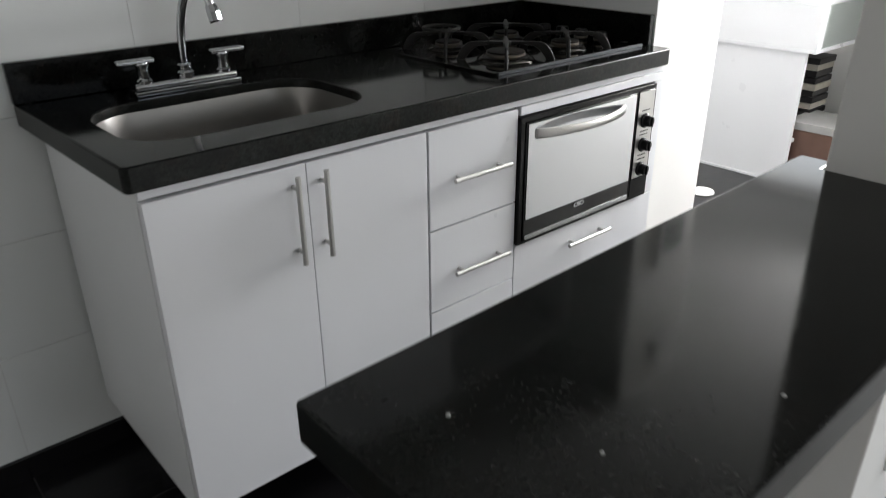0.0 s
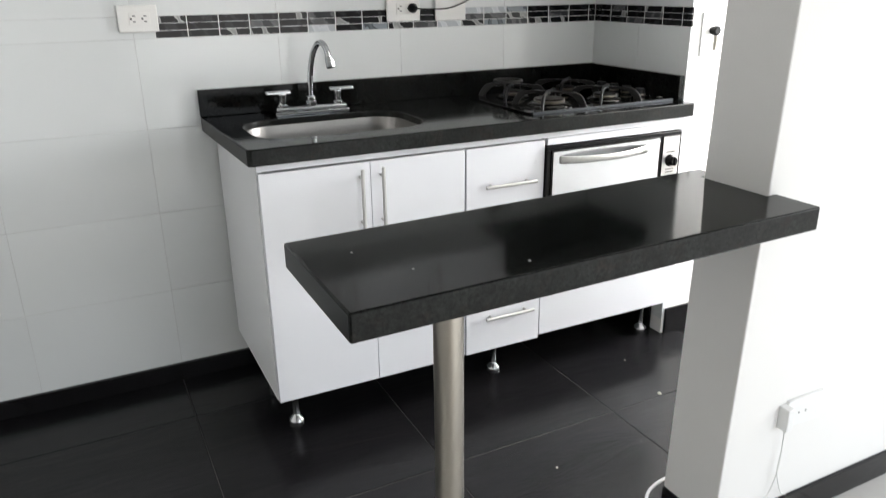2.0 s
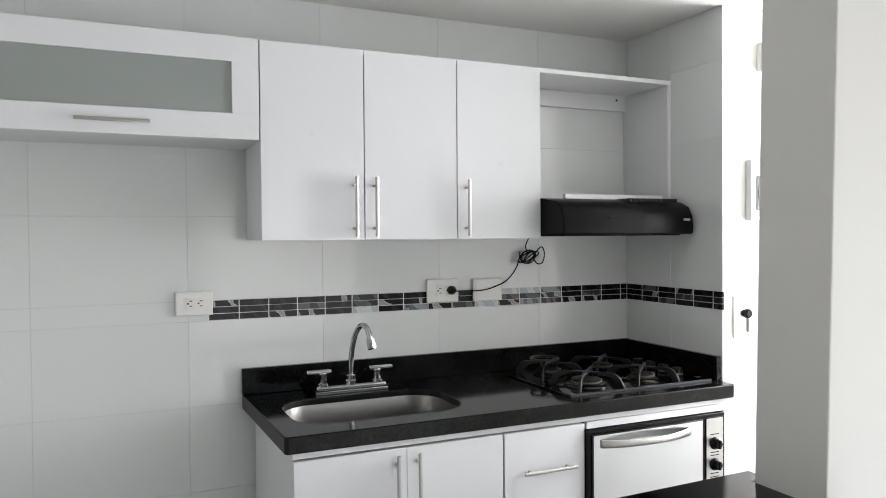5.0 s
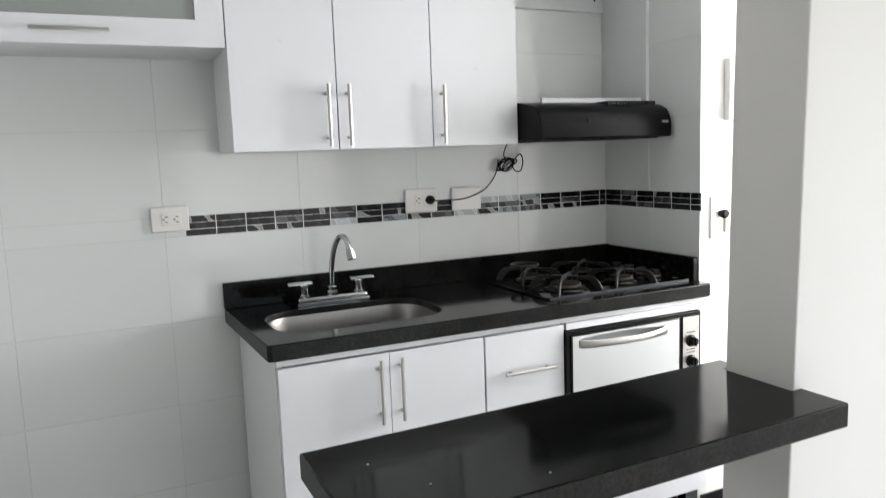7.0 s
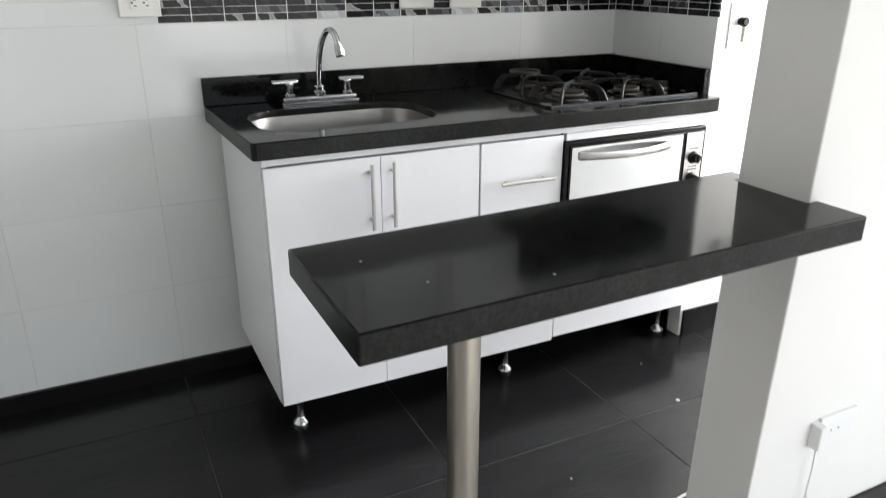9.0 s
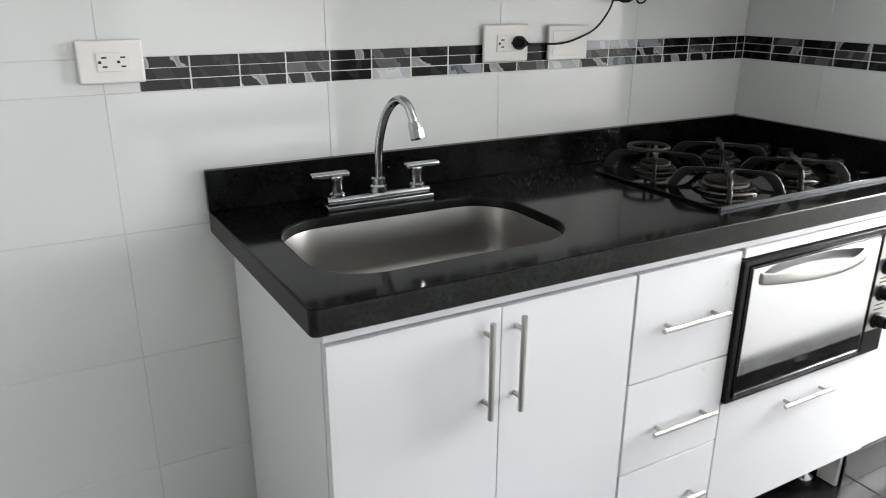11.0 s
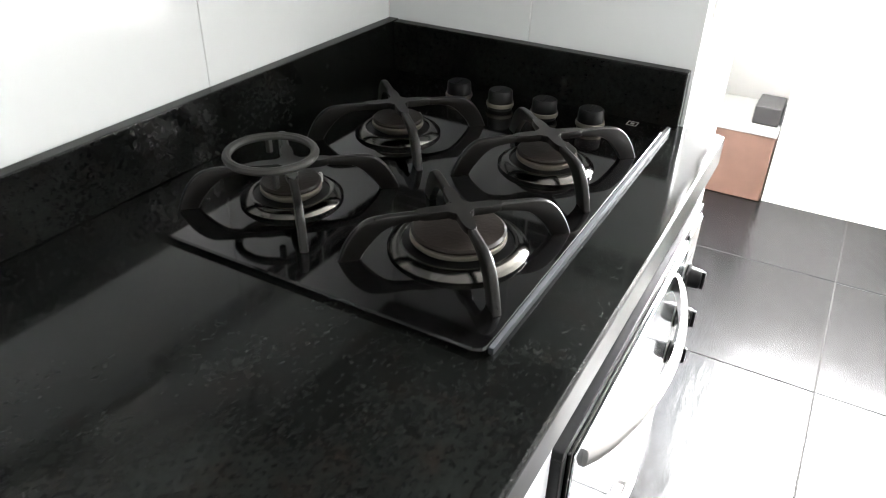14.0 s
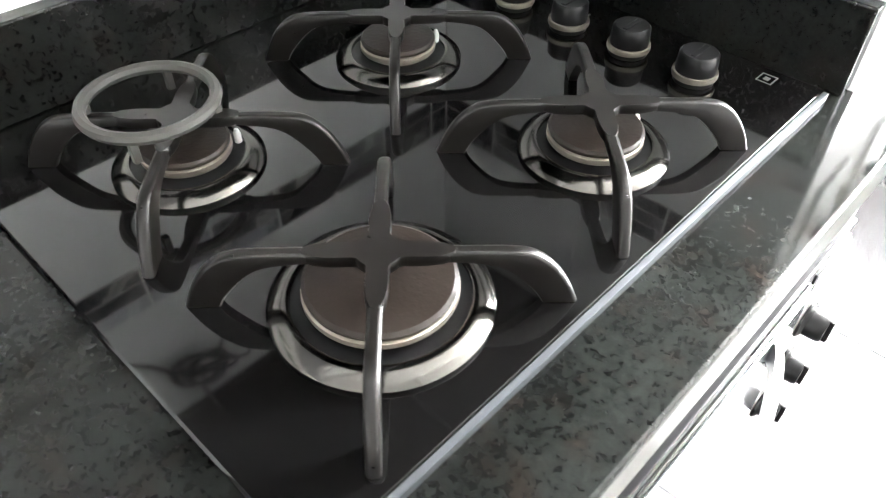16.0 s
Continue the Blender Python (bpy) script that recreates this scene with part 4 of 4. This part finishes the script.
for x, y, r in ((0.012, -1.350, 0.0026), (0.070, -1.466, 0.0022), (0.243, -1.527, 0.0026)):
    bm = bmesh.new()
    lathe(bm, [(r, 0.0), (r * 0.9, r * 0.3), (r * 0.4, r * 0.5)], Matrix.Translation((x, y, 0.8782 + 0.01526 * (x + 0.073))), 7)
    tagged(finish("plaster_crumb", bm, SLATE_GREY, None), "tiny pale crumb stuck on the granite bar", "crumb", "crumbs on the bar")

# ---- skirtings and a shade strip ----

def skirting(x0, x1, y0, y1, h):
    return tagged(box("baseboard", x0, x1, y0, y1, 0.0, h, SLATE, None, 0.002), "black ceramic skirting and under-cabinet shade strip along the wall foot", "baseboard", kind="structure")


skirting(-1.8, L - 0.010, -0.010, 0.0075, 0.062)
for x0, x1 in ((0.821, 1.0145), (1.0175, 1.61), (1.613, 2.21), (2.213, 2.81), (2.813, 3.41), (3.413, 4.0)):
    skirting(x0, x1, LIV_Y - 0.010, LIV_Y, 0.090)
# dark strip added under the base unit, standing in for shade on the wing tiles
skirting(L - 0.0095, L - 0.0005, -0.46, -0.0105, 0.105)
skirting(0.821, 0.8315, LIV_Y + 0.0005, -1.300, 0.088)
skirting(L + 0.012, 1.90, WING_Y - 0.010, WING_Y, 0.105)
tagged(box("trim", 0.818, 0.8225, LIV_Y - 0.0125, LIV_Y - 0.0075, 0.0, 0.088, WHITE_PLASTIC, None, 0.001), "white corner bead of the skirting", "trim", kind="structure")

# ---- wall tiles ----
XJ = [-1.8, -1.457, -1.025, -0.593, -0.160, 0.272, 0.702, 1.122, L]
ZJ = [0.062, 0.333, 0.603, 0.873, 1.143, 1.207, 1.474, 1.740, 2.007, H]


def slab_mesh(name, w, h, d, mat):
    """A tile of width w (x), height h (z), its face at y = 0 and its back at y = d."""
    bm = bmesh.new()
    c = 0.0007
    back = [bm.verts.new(p) for p in ((0, d, 0), (w, d, 0), (w, d, h), (0, d, h))]
    rim = [bm.verts.new(p) for p in ((0, c, 0), (w, c, 0), (w, c, h), (0, c, h))]
    face = [bm.verts.new(p) for p in ((c, 0, c), (w - c, 0, c), (w - c, 0, h - c), (c, 0, h - c))]
    for a, b in ((back, rim), (rim, face)):
        for k in range(4):
            bm.faces.new((a[k], a[(k + 1) % 4], b[(k + 1) % 4], b[k]))
    bm.faces.new(face)
    bmesh.ops.recalc_face_normals(bm, faces=bm.faces)
    me = bpy.data.meshes.new(name)
    bm.to_mesh(me)
    bm.free()
    me.materials.append(mat)
    return me


TILES = {}


def lay_tile(name, parent, x, y, z, w, h, d, mat, turn=0.0):
    key = (name, mat.name, round(w, 3), round(h, 3), d)
    if key not in TILES:
        TILES[key] = slab_mesh(name, w, h, d, mat)
    ob = new(name, TILES[key])
    ob.location = Vector((x, y, z)) - PLACE[parent]
    ob.rotation_euler = (radians(random.uniform(-0.12, 0.12)), 0, radians(turn + random.uniform(-0.12, 0.12)))
    ob.parent = parent
    return ob


G = 0.0010
for i in range(len(XJ) - 1):
    for k in range(len(ZJ) - 1):
        x0, x1, z0, z1 = XJ[i] + G / 2, XJ[i + 1] - G / 2, ZJ[k] + G / 2, ZJ[k + 1] - G / 2
        if k == 4:
            if XJ[i] > -0.1:
                continue
            if XJ[i] > -0.2:
                x1 = -0.0975
        lay_tile("tile", wall_back, x0, 0.0, z0, x1 - x0, z1 - z0, 0.0078, TILE)
YJ = [0.0, -0.258, WING_Y - 0.001]
for i in range(2):
    for k in range(len(ZJ) - 1):
        if k == 4:
            continue
        lay_tile("tile", wall_wing, L, YJ[i] - G / 2, ZJ[k] + G / 2, YJ[i] - YJ[i + 1] - G, ZJ[k + 1] - ZJ[k] - G, 0.0078, TILE, -90)

# ---- mosaic band ----
MH, MW = 0.0198, 0.0914
BACK_ROWS = ((1.1445, "kksskwkpsgwspgsskk"), (1.1660, "kkkgkgssgkpggskgkk"), (1.1870, "skkksgkkkskwwpkkkk"))
WING_ROWS = ((1.1445, "kkgkkk"), (1.1660, "kskgkk"), (1.1870, "kgkskk"))
for z, kinds in BACK_ROWS:
    x = -0.0965
    for kind in kinds:
        w = min(MW, L - 0.002 - x)
        lay_tile("mosaic_piece", wall_back, x, -0.0005, z, w, MH, 0.0078, MOSAIC[kind])
        x += w + 0.0031
for z, kinds in WING_ROWS:
    y = -0.001
    for kind in kinds:
        w = min(MW, y - WING_Y)
        if w > 0.01:
            lay_tile("mosaic_piece", wall_wing, L - 0.0005, y, z, w, MH, 0.0078, MOSAIC[kind], -90)
        y -= w + 0.0031
tagged(box("trim", -0.097, L - 0.001, 0.0004, 0.0078, 1.1435, 1.2065, WHITE_PLASTIC, None, 0), "white grout bed of the mosaic band", "trim", kind="structure")
tagged(box("trim", L + 0.0004, L + 0.0078, WING_Y, -0.001, 1.1435, 1.2065, WHITE_PLASTIC, None, 0), "white grout bed of the mosaic band", "trim", kind="structure")

# ---- floor tiles ----


def floor_tile_mesh(name, w, d, mat, c=0.0015, h=0.006):
    bm = bmesh.new()
    low = [bm.verts.new(p) for p in ((0, 0, -h), (w, 0, -h), (w, d, -h), (0, d, -h))]
    rim = [bm.verts.new(p) for p in ((0, 0, -c), (w, 0, -c), (w, d, -c), (0, d, -c))]
    face = [bm.verts.new(p) for p in ((c, c, 0), (w - c, c, 0), (w - c, d - c, 0), (c, d - c, 0))]
    for a, b in ((low, rim), (rim, face)):
        for k in range(4):
            bm.faces.new((a[k], a[(k + 1) % 4], b[(k + 1) % 4], b[k]))
    bm.faces.new(face)
    bmesh.ops.recalc_face_normals(bm, faces=bm.faces)
    me = bpy.data.meshes.new(name)
    bm.to_mesh(me)
    bm.free()
    me.materials.append(mat)
    return me


def pave(parent, name, xs, ys, z, mat, gap):
    for i in range(len(xs) - 1):
        for j in range(len(ys) - 1):
            w, d = xs[i + 1] - xs[i] - gap, ys[j + 1] - ys[j] - gap
            key = (name, round(w, 3), round(d, 3))
            if key not in TILES:
                TILES[key] = floor_tile_mesh(name, w, d, mat)
            ob = new(name, TILES[key])
            ob.location = Vector((xs[i] + gap / 2, ys[j] + gap / 2, z)) - PLACE[parent]
            ob.rotation_euler = (radians(random.uniform(-0.05, 0.05)), radians(random.uniform(-0.05, 0.05)), 0)
            ob.parent = parent


pave(floor, "floor_tile", [-1.8, -1.355, -0.76, -0.165, 0.430, 1.025, 1.62, 2.215, 2.81, 3.405, 3.9], [LIV_Y, -0.865, -0.27, 0.325, 0.92, 1.2], 0.0, SLATE, 0.003)
pave(floor_living, "floor_tile", [-1.8, -1.2, -0.6, 0.0, 0.6, 1.2, 1.8, 2.4, 3.0, 3.6, 4.0], [-3.8, -3.265, -2.665, -2.065, LIV_Y], 0.015, PALE_FLOOR, 0.003)
